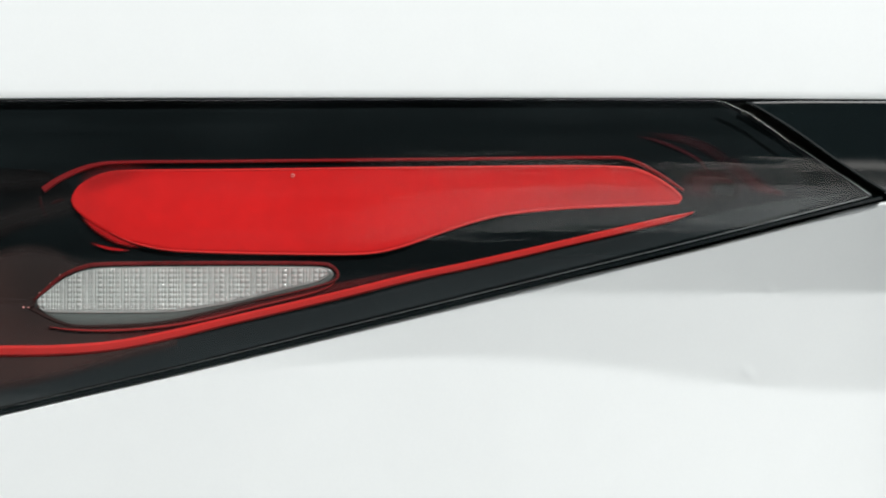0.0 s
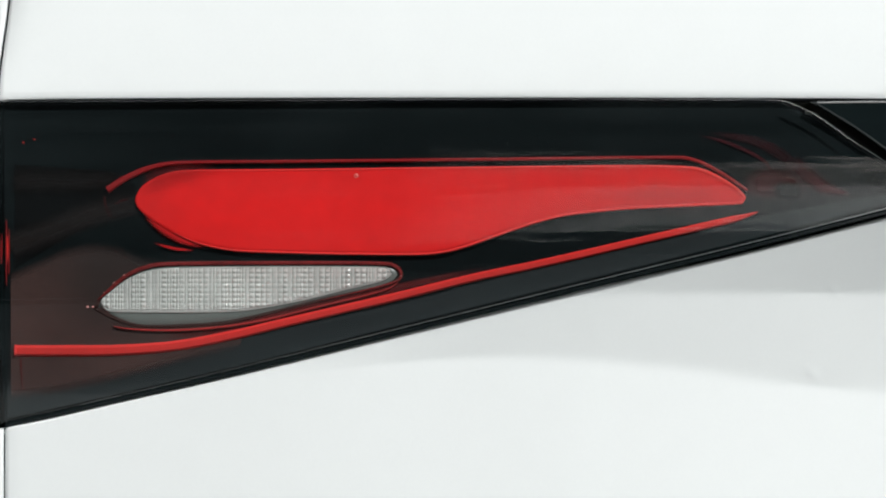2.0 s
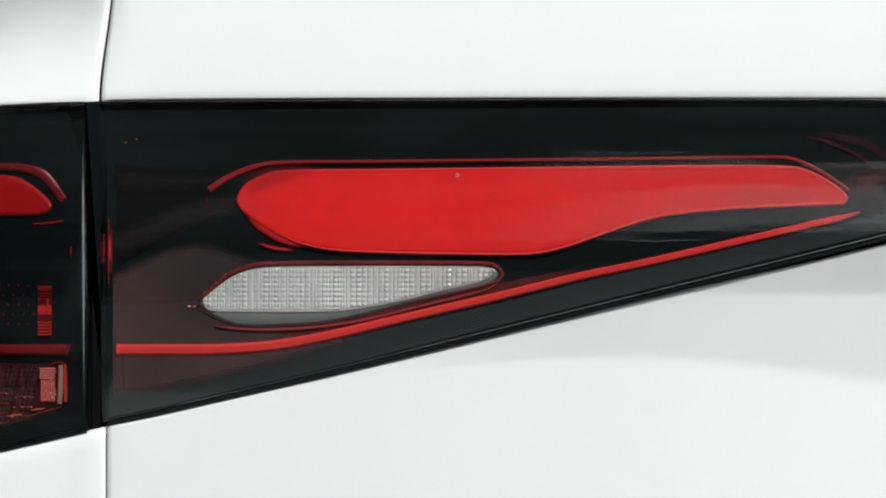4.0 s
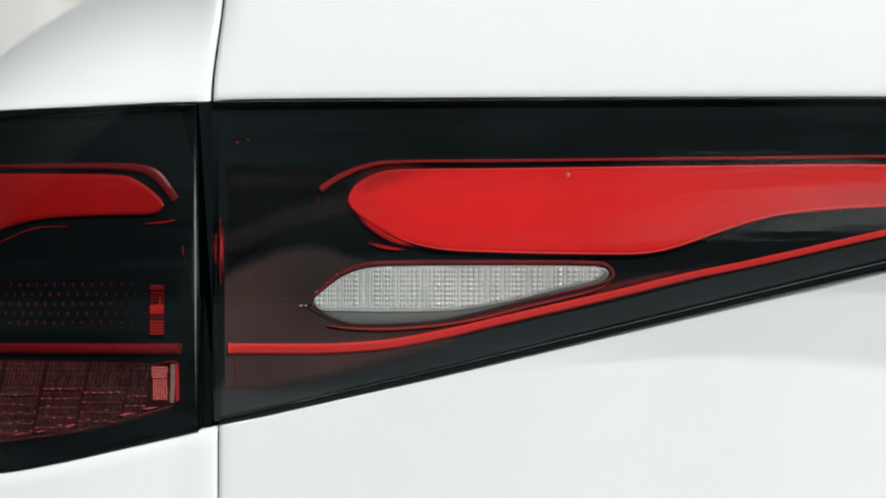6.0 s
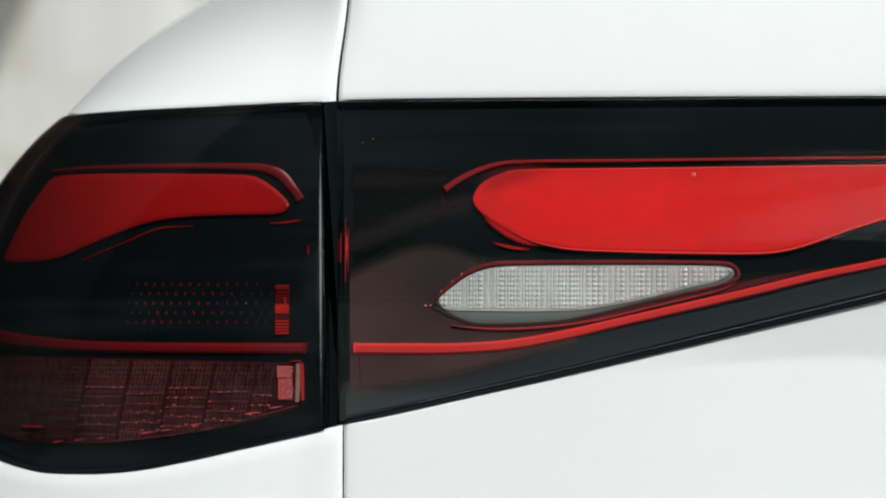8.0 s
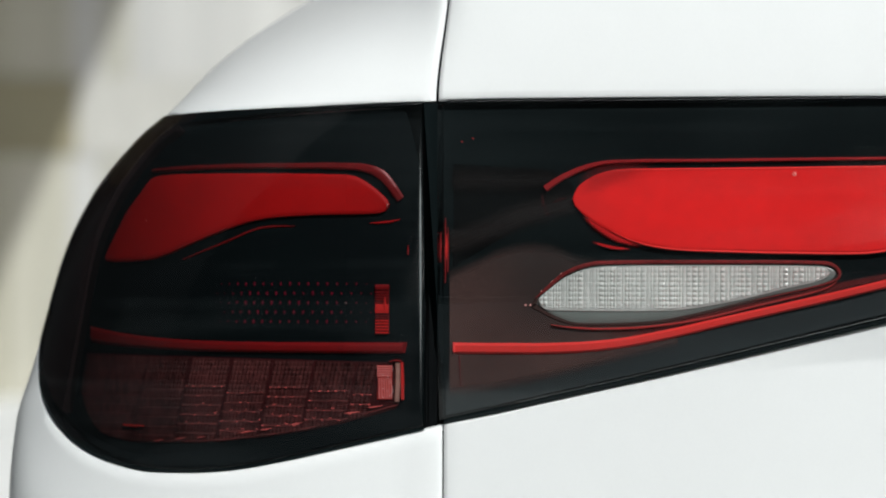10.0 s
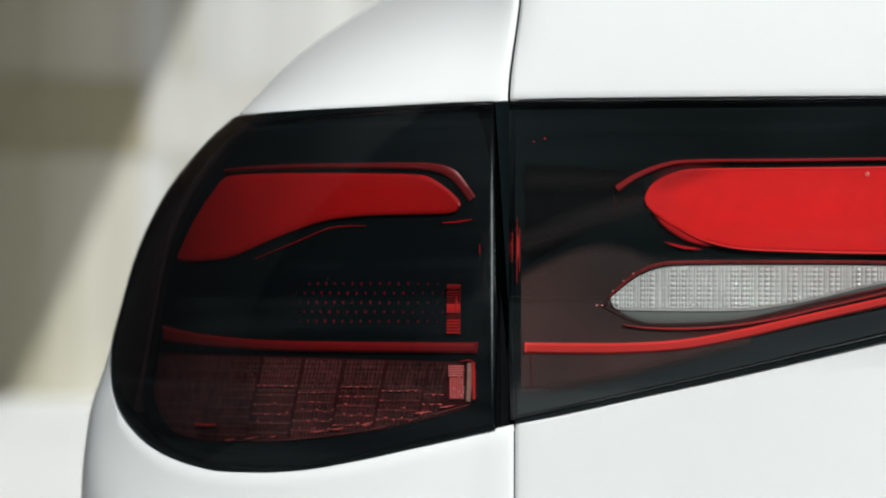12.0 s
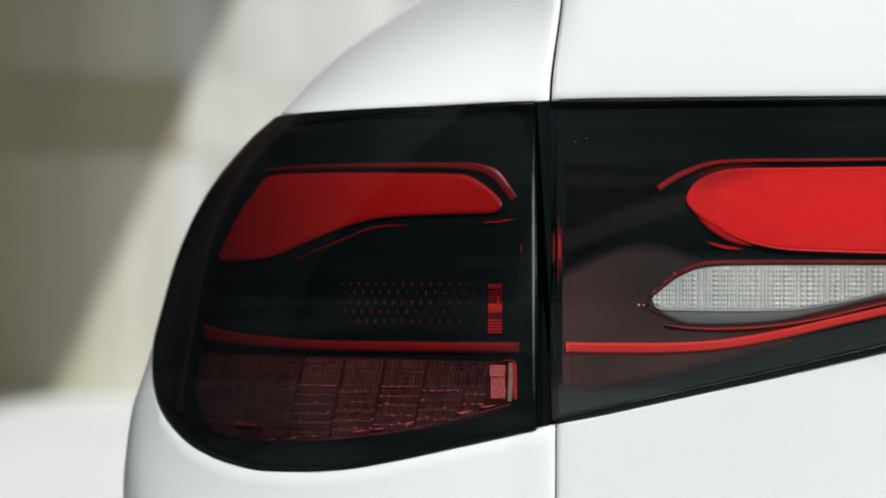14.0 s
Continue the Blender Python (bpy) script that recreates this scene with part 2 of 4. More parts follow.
def skin(u, z, kind="lens"):
    """A point of the rear skin: u runs across the tailgate and round the corner to the flank; z is up from the eye's height."""
    if u > MIDDLE:
        p = skin(2 * MIDDLE - u, z, kind)
        p.x = 2 * MIDDLE - p.x
        return p
    w = flank(z)
    c = -0.085 + 0.5 * (w + 0.257)
    if kind == "lens" and u > -0.0715:  # the tailgate lamp runs straight on to the seam
        c = min(c, -0.0715)
    if kind == "upper":
        c = min(c, -0.062)
        w = min(w, c - 0.03)
    r = c - w
    power = 2.0
    if kind == "upper":  # the seam beside the tailgate leans in at its top; the shoulder turns more tightly than the lamp
        u += 0.0034 * smooth(0.058, 0.105, z) * math.exp(-((u + 0.072) / 0.03) ** 2)
        power += 1.8 * smooth(0.056, 0.085, z)
    elif kind == "lower":
        power += 0.3 * smooth(0.0, 0.07, low_quarter(u) - z)
    x, y = u, 0.0
    if u < c:
        a = (c - u) / r
        if a <= math.pi / 2:
            x, y = c - r * math.sin(a), DEEP * (1 - max(0.0, 1 - math.sin(a) ** power) ** (1 / power))
        else:
            x, y = w, DEEP + (a - math.pi / 2) * r
    y += 0.12 * max(0.0, 0.5 - max(u, c)) ** 2 - 0.0108
    if kind == "lens":
        gate = smooth(-0.078, -0.071, u)
        level = -0.04 + 0.032 * gate + 0.026 * smooth(-0.07, 0.2, u)
        y += (0.4 + 0.33 * gate) * (z - level) ** 2 - 0.004 * (z - level)
    elif kind == "upper":
        q = z - 0.056
        y += 0.0063 + 0.115 * q + 0.6 * q * q
        # above the corner lamp the shoulder recedes along camera rays, fitted to that view
        far = 1 + 0.26 * max(0.0, min((c - u) / r / (math.pi / 2), 1.0)) ** 1.5 * max(0.0, min(q / 0.045, 3.0))
        return Vector((x * far, BACK + (y - BACK) * far, EYE + z * far))
    else:
        # below the lamp: an overhung facet, a gentler one, then the upright panel
        edge = low_gate(u)
        crease = -0.047 + 0.005 * math.cos((u - 0.128) * 22) - 0.055 * max(0, u - 0.2)
        fold = (0.40 + 0.16 * smooth(0.16, 0.31, u)) * max(0.0, edge - max(z, -0.0172)) + 0.215 * max(0.0, min(edge, -0.0172) - max(z, crease))
        y += 0.0013 + 0.0009 * smooth(-0.078, -0.071, u) + smooth(0.02, 0.11, u) * fold
        for du, dz, tall in ((u - 0.2475, z + 0.0490, 0.00030), (u - 0.2545, z + 0.0160, 0.00022)):
            y -= tall * math.exp(-((du + 0.6 * dz) / 0.0024) ** 2 - (dz / 0.0026) ** 2)
    return Vector((x, y, EYE + z))


def on(u, z, deep=0.0, kind="lens"):
    """The same point, sunk by deep along the skin's normal."""
    p = skin(u, z, kind)
    if not deep:
        return p
    a = skin(u + 5e-4, z, kind) - skin(u - 5e-4, z, kind)
    b = skin(u, z + 5e-4, kind) - skin(u, z - 5e-4, kind)
    return p - deep * a.cross(b).normalized()


def loop(pts, steps=8, unit=0.001):
    """A closed outline in (u, z), smooth through its points; a doubled point is a corner. Points in millimetres."""
    out, n = [], len(pts)
    for i in range(n):
        a, b, c, d = (Vector(pts[(i + k) % n]) for k in (-1, 0, 1, 2))
        if (c - b).length < 1e-6:
            continue
        ta = (c - a) * 0.5 if (b - a).length > 1e-6 else (c - b)
        tb = (d - b) * 0.5 if (d - c).length > 1e-6 else (c - b)
        big = (c - b).length
        ta, tb = (t.normalized() * min(t.length, big) if t.length else t for t in (ta, tb))
        for k in range(steps):
            q = k / steps
            p = ((1 + 2 * q) * (1 - q) ** 2 * b + q * (1 - q) ** 2 * ta + q * q * (3 - 2 * q) * c + q * q * (q - 1) * tb)
            out.append(p * unit)
    return out


def columns(outline, count):
    """The outline as columns (u, low, high), closer together towards its two ends."""
    us = [p.x for p in outline]
    lo, hi = min(us), max(us)
    rows = []
    for j in range(count + 1):
        q = j / count
        u = lo + (hi - lo) * (0.35 * q + 0.65 * (0.5 - 0.5 * math.cos(math.pi * q)))
        u = min(max(u, lo + 2e-6), hi - 2e-6)
        zs = []
        for a, b in zip(outline, outline[1:] + outline[:1]):
            if (a.x - u) * (b.x - u) <= 0 and a.x != b.x:
                zs.append(a.y + (b.y - a.y) * (u - a.x) / (b.x - a.x))
        rows.append((u, min(zs), max(zs)))
    return rows


def slab(bm, cols, rings, rows, kind="lens", back=False):
    """A moulding on the skin: rings of (inset, deep) from its foot up to its face, which is then closed with a grid."""
    n = len(cols)
    mid = (cols[0][0] + cols[-1][0]) / 2
    half = (cols[-1][0] - cols[0][0]) / 2
    face = None
    previous = None
    for k, (inset, deep) in enumerate(rings):
        shrink = (half - inset) / half
        low, high = [], []
        for u, a, b in cols:
            v = mid + (u - mid) * shrink
            i = min(inset, (b - a) / 2)
            low.append((v, a + i))
            high.append((v, b - i))
        if k < len(rings) - 1:
            lv = [bm.verts.new(on(*p, deep, kind)) for p in low]
            hv = [bm.verts.new(on(*p, deep, kind)) for p in high]
        else:
            face = [[bm.verts.new(on(p[0], p[1] + (q[1] - p[1]) * r / rows, deep, kind)) for r in range(rows + 1)] for p, q in zip(low, high)]
            lv, hv = [c[0] for c in face], [c[-1] for c in face]
        ring = lv + hv[::-1]
        if previous:
            m = len(ring)
            for i in range(m):
                if i == n - 1 and k == len(rings) - 1:
                    side = [c for c in face[-1]]
                    bm.faces.new([previous[i], previous[i + 1]] + side[::-1])
                elif i == m - 1 and k == len(rings) - 1:
                    bm.faces.new([previous[i], previous[0]] + face[0])
                else:
                    bm.faces.new((previous[i], previous[(i + 1) % m], ring[(i + 1) % m], ring[i]))
        elif back and len(rings) > 1:
            for i in range(n - 1):
                bm.faces.new((lv[i], hv[i], hv[i + 1], lv[i + 1]))
        previous = ring
    for j in range(n - 1):
        for r in range(rows):
            bm.faces.new((face[j][r], face[j + 1][r], face[j + 1][r + 1], face[j][r + 1]))
    return bm


def ribbon(bm, path, widths, deep, thick=0.0022, kind="lens", steps=90):
    """A raised strip along a path in (u, z), rounded across, with a width at each end and in the middle (millimetres)."""
    n = len(path)
    pts = []
    for k in range(steps + 1):
        q = k / steps * (n - 1)
        i = min(int(q), n - 2)
        f = q - i
        a, b, c, d = (Vector(path[min(max(i + s, 0), n - 1)]) for s in (-1, 0, 1, 2))
        pts.append(0.5 * ((2 * b) + (c - a) * f + (2 * a - 5 * b + 4 * c - d) * f * f + (3 * b - a - 3 * c + d) * f ** 3))
    rings = []
    m = len(widths) - 1
    for k, p in enumerate(pts):
        t = (pts[min(k + 1, steps)] - pts[max(k - 1, 0)]).normalized()
        s = Vector((-t.y, t.x))
        q = k / steps * m
        i = min(int(q), m - 1)
        w = (widths[i] + (widths[i + 1] - widths[i]) * (q - i)) / 2
        ring = []
        for side, lift in ((-1, 1), (-1, 0.25), (-0.55, 0), (0.55, 0), (1, 0.25), (1, 1)):
            e = (p + s * w * side) * 0.001
            ring.append(bm.verts.new(on(e.x, e.y, deep + thick * lift, kind)))
        rings.append(ring)
    for a, b in zip(rings, rings[1:]):
        for i in range(5):
            bm.faces.new((a[i], b[i], b[i + 1], a[i + 1]))
    bm.faces.new(rings[0])
    bm.faces.new(rings[-1][::-1])
    return bm


def relief(bm, cols, step, deep, height, kind="lens", slant=0.0):
    """A field of small moulded prisms inside the columns' outline: height(i, j) is the lift at lattice point i, j."""
    low = spline([(c[0], c[1]) for c in cols])
    high = spline([(c[0], c[2]) for c in cols])
    u0, u1 = cols[0][0], cols[-1][0]
    nu = int((u1 - u0) / step[0])
    z0 = min(c[1] for c in cols)
    nz = int((max(c[2] for c in cols) - z0) / step[1]) + 1
    grid = {}
    for i in range(nu + 1):
        u = u0 + (u1 - u0) * i / nu
        a, b = low(u), high(u)
        for j in range(nz + 1):
            z = z0 + j * step[1]
            inside = a <= z <= b
            if a - step[1] < z < b + step[1]:
                grid[i, j] = bm.verts.new(on(u + slant * (z - z0), min(max(z, a), b), deep - (height(i, j, u, z) if inside else 0), kind))
    for i in range(nu):
        for j in range(nz):
            q = [grid.get(k) for k in ((i, j), (i + 1, j), (i + 1, j + 1), (i, j + 1))]
            if all(q):
                bm.faces.new(q)
    return bm


def part(name, bm, mat, parent=None, label="", sharp=35, weld=True):
    if weld:
        bmesh.ops.remove_doubles(bm, verts=bm.verts, dist=2e-6)
        bmesh.ops.recalc_face_normals(bm, faces=bm.faces)
        if any(e.is_boundary for e in bm.edges) and sum((f.normal.y * f.calc_area() for f in bm.faces), 0.0) > 0:
            bmesh.ops.reverse_faces(bm, faces=bm.faces)
    me = bpy.data.meshes.new(name)
    bm.to_mesh(me)
    bm.free()
    me.materials.append(mat)
    me.shade_smooth()
    me.set_sharp_from_angle(angle=radians(sharp))
    ob = new(name, me)
    if parent:
        ob.parent = parent
    if label:
        tagged(ob, label)
    return ob


def soft(mat):
    """The same pigment thinning out towards its edges, also for painted shade and reflections."""
    m = mat.copy()
    m.name = mat.name + "_print"
    n, l = m.node_tree.nodes, m.node_tree.links
    at, clear_, mix = n.new("ShaderNodeAttribute"), n.new("ShaderNodeBsdfTransparent"), n.new("ShaderNodeMixShader")
    at.attribute_name = "fade"
    l.new(at.outputs["Fac"], mix.inputs[0])
    l.new(clear_.outputs[0], mix.inputs[1])
    l.new(n["Principled BSDF"].outputs[0], mix.inputs[2])
    l.new(mix.outputs[0], n["Material Output"].inputs["Surface"])
    return m


def band(path, widths, deep, ends=0.15, steps=60, core=0.35, kind="lens", most=1.0):
    """A thin flat band along a path in (u, z), millimetres, fading out at its sides and ends."""
    bm = bmesh.new()
    fade = bm.verts.layers.float.new("fade")
    n = len(path)
    pts = []
    for k in range(steps + 1):
        q = k / steps * (n - 1)
        i = min(int(q), n - 2)
        f = q - i
        a, b, c, d = (Vector(path[min(max(i + s, 0), n - 1)]) for s in (-1, 0, 1, 2))
        pts.append(0.5 * ((2 * b) + (c - a) * f + (2 * a - 5 * b + 4 * c - d) * f * f + (3 * b - a - 3 * c + d) * f ** 3))
    rows, m = [], len(widths) - 1
    for k, p in enumerate(pts):
        t = (pts[min(k + 1, steps)] - pts[max(k - 1, 0)]).normalized()
        side = Vector((-t.y, t.x))
        q = k / steps * m
        i = min(int(q), m - 1)
        w = (widths[i] + (widths[i + 1] - widths[i]) * (q - i)) / 2
        out = min(1.0, smooth(0, ends, k / steps) * smooth(0, ends, 1 - k / steps)) if ends else 1.0
        row = []
        for j in range(-6, 7):
            e = (p + side * w * j / 6) * 0.001
            v = bm.verts.new(on(e.x, e.y, deep, kind))
            v[fade] = most * out * smooth(1.0, core, abs(j) / 6)
            row.append(v)
        rows.append(row)
    for a, b in zip(rows, rows[1:]):
        for j in range(12):
            bm.faces.new((a[j], b[j], b[j + 1], a[j + 1]))
    return bm


def box(bm, a, b):
    """A block between two corners, its edges slightly broken."""
    m = Matrix.LocRotScale([(p + q) / 2 for p, q in zip(a, b)], None, [abs(q - p) for p, q in zip(a, b)])
    bmesh.ops.create_cube(bm, size=1, matrix=m)
    return bm


# ---- yard: ground, board wall, and an unseen added canopy and dark building ----
bm = bmesh.new()
bmesh.ops.create_grid(bm, x_segments=24, y_segments=24, size=400)
ground = tagged(part("ground", bm, CONCRETE), "pale sunlit concrete ground reaching to the horizon", "ground", kind="structure")

# out of view; added to lower the ground's bounce and reflection
bm = box(bmesh.new(), (-9.4, -13.9, 0.004), (30, 7.5, 0.02))
tagged(part("pavement", bm, ASPHALT), "unseen grey asphalt apron added under the car to dim bounce and reflections", "pavement", kind="structure")
bm = box(bmesh.new(), (-40, 19.03, -0.1), (30, 19.4, 9))
wall_far = tagged(part("wall_north", bm, BOARD), "olive-grey board-marked concrete wall, half in sunlight", "wall", kind="structure")
bm = box(bmesh.new(), (-0.098, 0, 0), (0.098, 0.03, 8.9))
bmesh.ops.bevel(bm, geom=bm.edges, offset=0.006, segments=1, affect="EDGES")
plank = part("plank", bm, BOARD, wall_far)
plank.location = (6.0, 19.0, 0)
tinted_planks = []
for m in SHADE_TINTED:
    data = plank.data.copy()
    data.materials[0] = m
    tinted_planks.append(data)
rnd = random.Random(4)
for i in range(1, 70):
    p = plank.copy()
    tint_step = round(5 * smooth(-2.9, -4.9, -8.0 + 0.2 * i) + rnd.uniform(-0.5, 0.5))
    if tint_step > 0:
        p.data = tinted_planks[min(tint_step, 5) - 1]
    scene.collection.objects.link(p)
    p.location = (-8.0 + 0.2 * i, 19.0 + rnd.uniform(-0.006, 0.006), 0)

# out of view; added so that its shadow edge crosses the wall
bm = box(bmesh.new(), (-9.48, 7.0, 6.0), (-1.58, 18.9, 6.25))
tagged(part("canopy", bm, TIMBER), "unseen dark canopy added to cast the diagonal shadow on the wall", "canopy", kind="structure")
# unseen wall, opening and rails, added for what the lenses mirror
bm = box(bmesh.new(), (-40, -15, -0.1), (40, -14, 0.55))
face = bm.faces.new([bm.verts.new((x, -14, z)) for x, z in ((-40, 0.55), (-40, 9.5), (40, 9.5), (40, 2.0), (0.2, 2.0), (-2.0, 2.6), (-3.0, 0.55))])
for v in [g for g in bmesh.ops.extrude_face_region(bm, geom=[face])["geom"] if isinstance(g, bmesh.types.BMVert)]:
    v.co.y = -15
for a, b in ((0.82, 0.85), (1.05, 1.07), (1.28, 1.30), (1.49, 1.53), (1.57, 1.60), (1.625, 1.66), (1.68, 1.725), (1.74, 1.80)):
    box(bm, (-3.8, -14.6, a), (40, -14.5, b))
for k in range(150):  # upright fins, thinning out along the opening to grade the reflected light
    x, w = -3.05 + 0.03 * k, 0.029 * (1 - k / 152)
    box(bm, (x, -14.45, 0.5), (x + w, -14.4, 2.7))
tagged(part("wall_south", bm, DARK_WALL), "unseen dark wall with an opening, added to shape the lens reflections", "wall", kind="structure")
# added out of view to darken the reflection in the lens's left part
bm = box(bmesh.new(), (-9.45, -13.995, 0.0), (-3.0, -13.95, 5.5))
tagged(part("wall_panel", bm, SHADE_WALL), "unseen very dark panel added opposite to darken part of the reflection", "wall", kind="structure")
# unseen sunlit slope, added as a bright thing for the lens to mirror
bm = bmesh.new()
low, high = [[bm.verts.new((x, y, z)) for x in (-14, 0, 15, 30)] for y, z in ((-18, 0.0), (-46, 2.4))]
back = [bm.verts.new((v.co.x, v.co.y, -0.1)) for v in high]
for a, b in ((low, high), (high, back)):
    for k in range(3):
        bm.faces.new((a[k], a[k + 1], b[k + 1], b[k]))
tagged(part("ramp", bm, CONCRETE), "unseen pale concrete ramp added to brighten the lens reflections", "ramp", kind="structure")
# not in view; added so that the corner lens mirrors a dark surface
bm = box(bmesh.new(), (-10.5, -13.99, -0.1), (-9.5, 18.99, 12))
tagged(part("wall_west", bm, SHADE_WALL), "unseen dark wall added beside the yard to darken the lens reflections", "wall", kind="structure")
# one band in two tones: shade and sunlight put into the colours
for a, b, m, words in ((-9.48, -3.45, SHADE_BAND, "dark olive band board fixed along the wall, shade put into its colour"), (-3.445, 30, LIT_BAND, "paler band board fixed along the wall, sunlight put into its colour")):
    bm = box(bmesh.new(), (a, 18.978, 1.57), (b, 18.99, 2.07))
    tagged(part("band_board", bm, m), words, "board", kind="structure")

# ---- the car ----
car = tagged(new("car"), "white parked car seen close at its dark-lensed tail lamps", "car")


def sheet(bm, u0, u1, low, high, nu, nz, kind, turn=0.012, crowd=1.0, fine=()):
    """A pressed panel between two edges, low(u) and high(u), its edges turned inwards."""
    rows = []
    near = (0.0, 0.0003, 0.0007, 0.0013, 0.0022)
    us = [u0 + d for d in near] + list(fine) + [u0 + (u1 - u0) * i / nu for i in range(1, nu)] + [u1 - d for d in near[::-1]]
    for u in sorted(us):
        a, b = low(u), high(u)
        fall = 0.0013 * max(0.0, 1 - min(u - u0, u1 - u) / 0.0022) ** 2
        r = []
        for deep, z in ((turn, a), (0.0012, a), (0.0005, a + 0.0003), (0.0001, a + 0.0010)):
            r.append(on(u, z, deep + fall, kind))
        for j in range(1, nz):
            r.append(on(u, a + 0.0012 + (b - a - 0.0024) * (1 - (1 - j / nz) ** crowd), fall, kind))
        for deep, z in ((0.0001, b - 0.0010), (0.0005, b - 0.0003), (0.0012, b), (turn, b)):
            r.append(on(u, z, deep + fall, kind))
        rows.append((u, a, b, r))
    # turned side edges
    full = []
    for end, (u, a, b, r) in ((0, rows[0]), (-1, rows[-1])):
        zs = [a, a, a, a] + [a + (b - a) * j / nz for j in range(1, nz)] + [b, b, b, b]
        full.append([on(u, z, turn, kind) for z in zs])
    all_rows = [full[0]] + [r[3] for r in rows] + [full[1]]
    grid = [[bm.verts.new(p) for p in r] for r in all_rows]
    for a, b in zip(grid, grid[1:]):
        for j in range(len(a) - 1):
            bm.faces.new((a[j], b[j], b[j + 1], a[j + 1]))
    return bm


up_gate = spline([(-72, 58.2), (-46.2, 58.6), (41.6, 58.8), (129.2, 58.8), (217.2, 58.7), (297, 58.4), (1000, 58.4)], 0.001)
low_quarter = spline([(-1600, 55), (-412, 55), (-404, 5), (-378, -22), (-322, -40), (-291.8, -56.8), (-279.1, -64.8), (-260.4, -74.4), (-242.8, -81.6), (-226.4, -86.2),
                      (-212.1, -89), (-192.6, -90.7), (-175.3, -90.6), (-159.3, -89.3), (-134.4, -85.1), (-111, -79.8), (-88.4, -74.5), (-70, -70.2)], 0.001)
up_quarter = spline([(-1600, 55.4), (-290, 55.3), (-232, 55.8), (-141.3, 57), (-76.6, 57.6), (-69.8, 58)], 0.001)
FOOT, TOP = -0.76, 0.15

def half(f):
    """The same edge on both halves of the car."""
    return lambda u: f(min(u, 2 * MIDDLE - u))


bm = sheet(bmesh.new(), -0.0719, 2 * MIDDLE + 0.0719, half(up_gate), lambda u: TOP, 160, 40, "upper", 0.006)
sheet(bm, -0.0694, 2 * MIDDLE + 0.0694, lambda u: FOOT, half(lambda v: low_gate(v) + 0.0009), 220, 420, "lower", crowd=2.0, fine=[0.2405 + 0.0009 * k for k in range(22)])
part("tailgate", bm, PAINT, car, "white painted tailgate panel with a soft crease below the lamp")
bm = sheet(bmesh.new(), -1.4, -0.0730, up_quarter, lambda u: TOP, 220, 40, "upper", 0.006)
sheet(bm, -1.4, -0.0700, lambda u: FOOT, low_quarter, 330, 120, "lower")
quarter = part("quarter_panel", bm, PAINT, car, "white painted rear quarter panel rounding the corner")
# black strips stand in for the shade inside the gaps
for u, z0, z1, w, kind in ((-72.45, 58.5, 140, 1.1, "upper"), (-69.7, -300, -72.5, 0.6, "lower")):
    part("gap_seal", ribbon(bmesh.new(), [(u, z0 + (z1 - z0) * k / 6) for k in range(7)], (w, w), 0.0016, 0.003, kind=kind), GAP_BLACK, car, "black strip added in the gap beside the tailgate to keep it dark")
MIRROR = Matrix.Translation((2 * MIDDLE, 0, 0)) @ Matrix.Diagonal((-1, 1, 1, 1))
copy_thing(quarter, MIRROR)
# the rest of the body, plain, closing the shell over and ahead of the rear corner
bm = bmesh.new()
rings = []
for y, inset, foot, top in ((0.13, 0.06, 0.24, 1.11), (0.5, 0.06, 0.24, 1.26), (1.0, 0.04, 0.24, 1.42), (1.6, 0.02, 0.24, 1.47), (2.1, 0.02, 0.24, 1.41),
                            (2.7, 0.03, 0.24, 1.06), (3.2, 0.04, 0.24, 0.97), (3.7, 0.10, 0.25, 0.86), (3.95, 0.22, 0.30, 0.70)):
    side = [(flank(foot + (top - foot) * k / 16 - EYE) + inset, foot + (top - foot) * k / 16) for k in range(17)]
    side += [(side[-1][0] + (MIDDLE - side[-1][0]) * k / 4, top + 0.03 * math.sin(math.pi / 2 * k / 4)) for k in (1, 2, 3)]
    ring = [bm.verts.new((x, y, z)) for x, z in side] + [bm.verts.new((2 * MIDDLE - x, y, z)) for x, z in reversed(side)]
    rings.append(ring)
for a, b in zip(rings, rings[1:]):
    for k in range(40):
        bm.faces.new((a[k], a[(k + 1) % 40], b[(k + 1) % 40], b[k]))
bm.faces.new(rings[0])
bm.faces.new(rings[-1])
part("body_shell", bm, PAINT, car, "plain white body ahead of the rear corner")
# black backing added behind the gaps so that they stay dark
bm = bmesh.new()
slab(bm, [(u, -0.13 if u < -0.05 else low_gate(u) - 0.003, 0.064) for u in [-0.36 + 0.68 * i / 70 for i in range(71)]], [(0, 0.034), (0.001, 0.030)], 24, back=True)
slab(bm, [(-0.086 + 0.003 * i, 0.060, 0.14) for i in range(10)], [(0, 0.016), (0.001, 0.012)], 12, kind="upper", back=True)
part("inner_skin", bm, RUBBER, car, "black sheet added behind the panel gaps to keep them dark")
bm = bmesh.new()
prof = [(0.24 + 0.09 * math.cos(math.tau * k / 16), 0.11 * math.sin(math.tau * k / 16)) for k in range(16)]
vs = [[bm.verts.new((-0.08 + w, 0.95 + r * math.cos(t), 0.33 + r * math.sin(t))) for r, w in prof] for t in [math.tau * k / 40 for k in range(40)]]
for i in range(40):
    for k in range(16):
        bm.faces.new((vs[i][k], vs[(i + 1) % 40][k], vs[(i + 1) % 40][(k + 1) % 16], vs[i][(k + 1) % 16]))
tyre = part("tyre", bm, RUBBER, car)
copy_thing(tyre, MIRROR)
for m in (Matrix.Translation((0, 2.35, 0)), Matrix.Translation((0, 2.35, 0)) @ MIRROR):
    copy_thing(tyre, m)

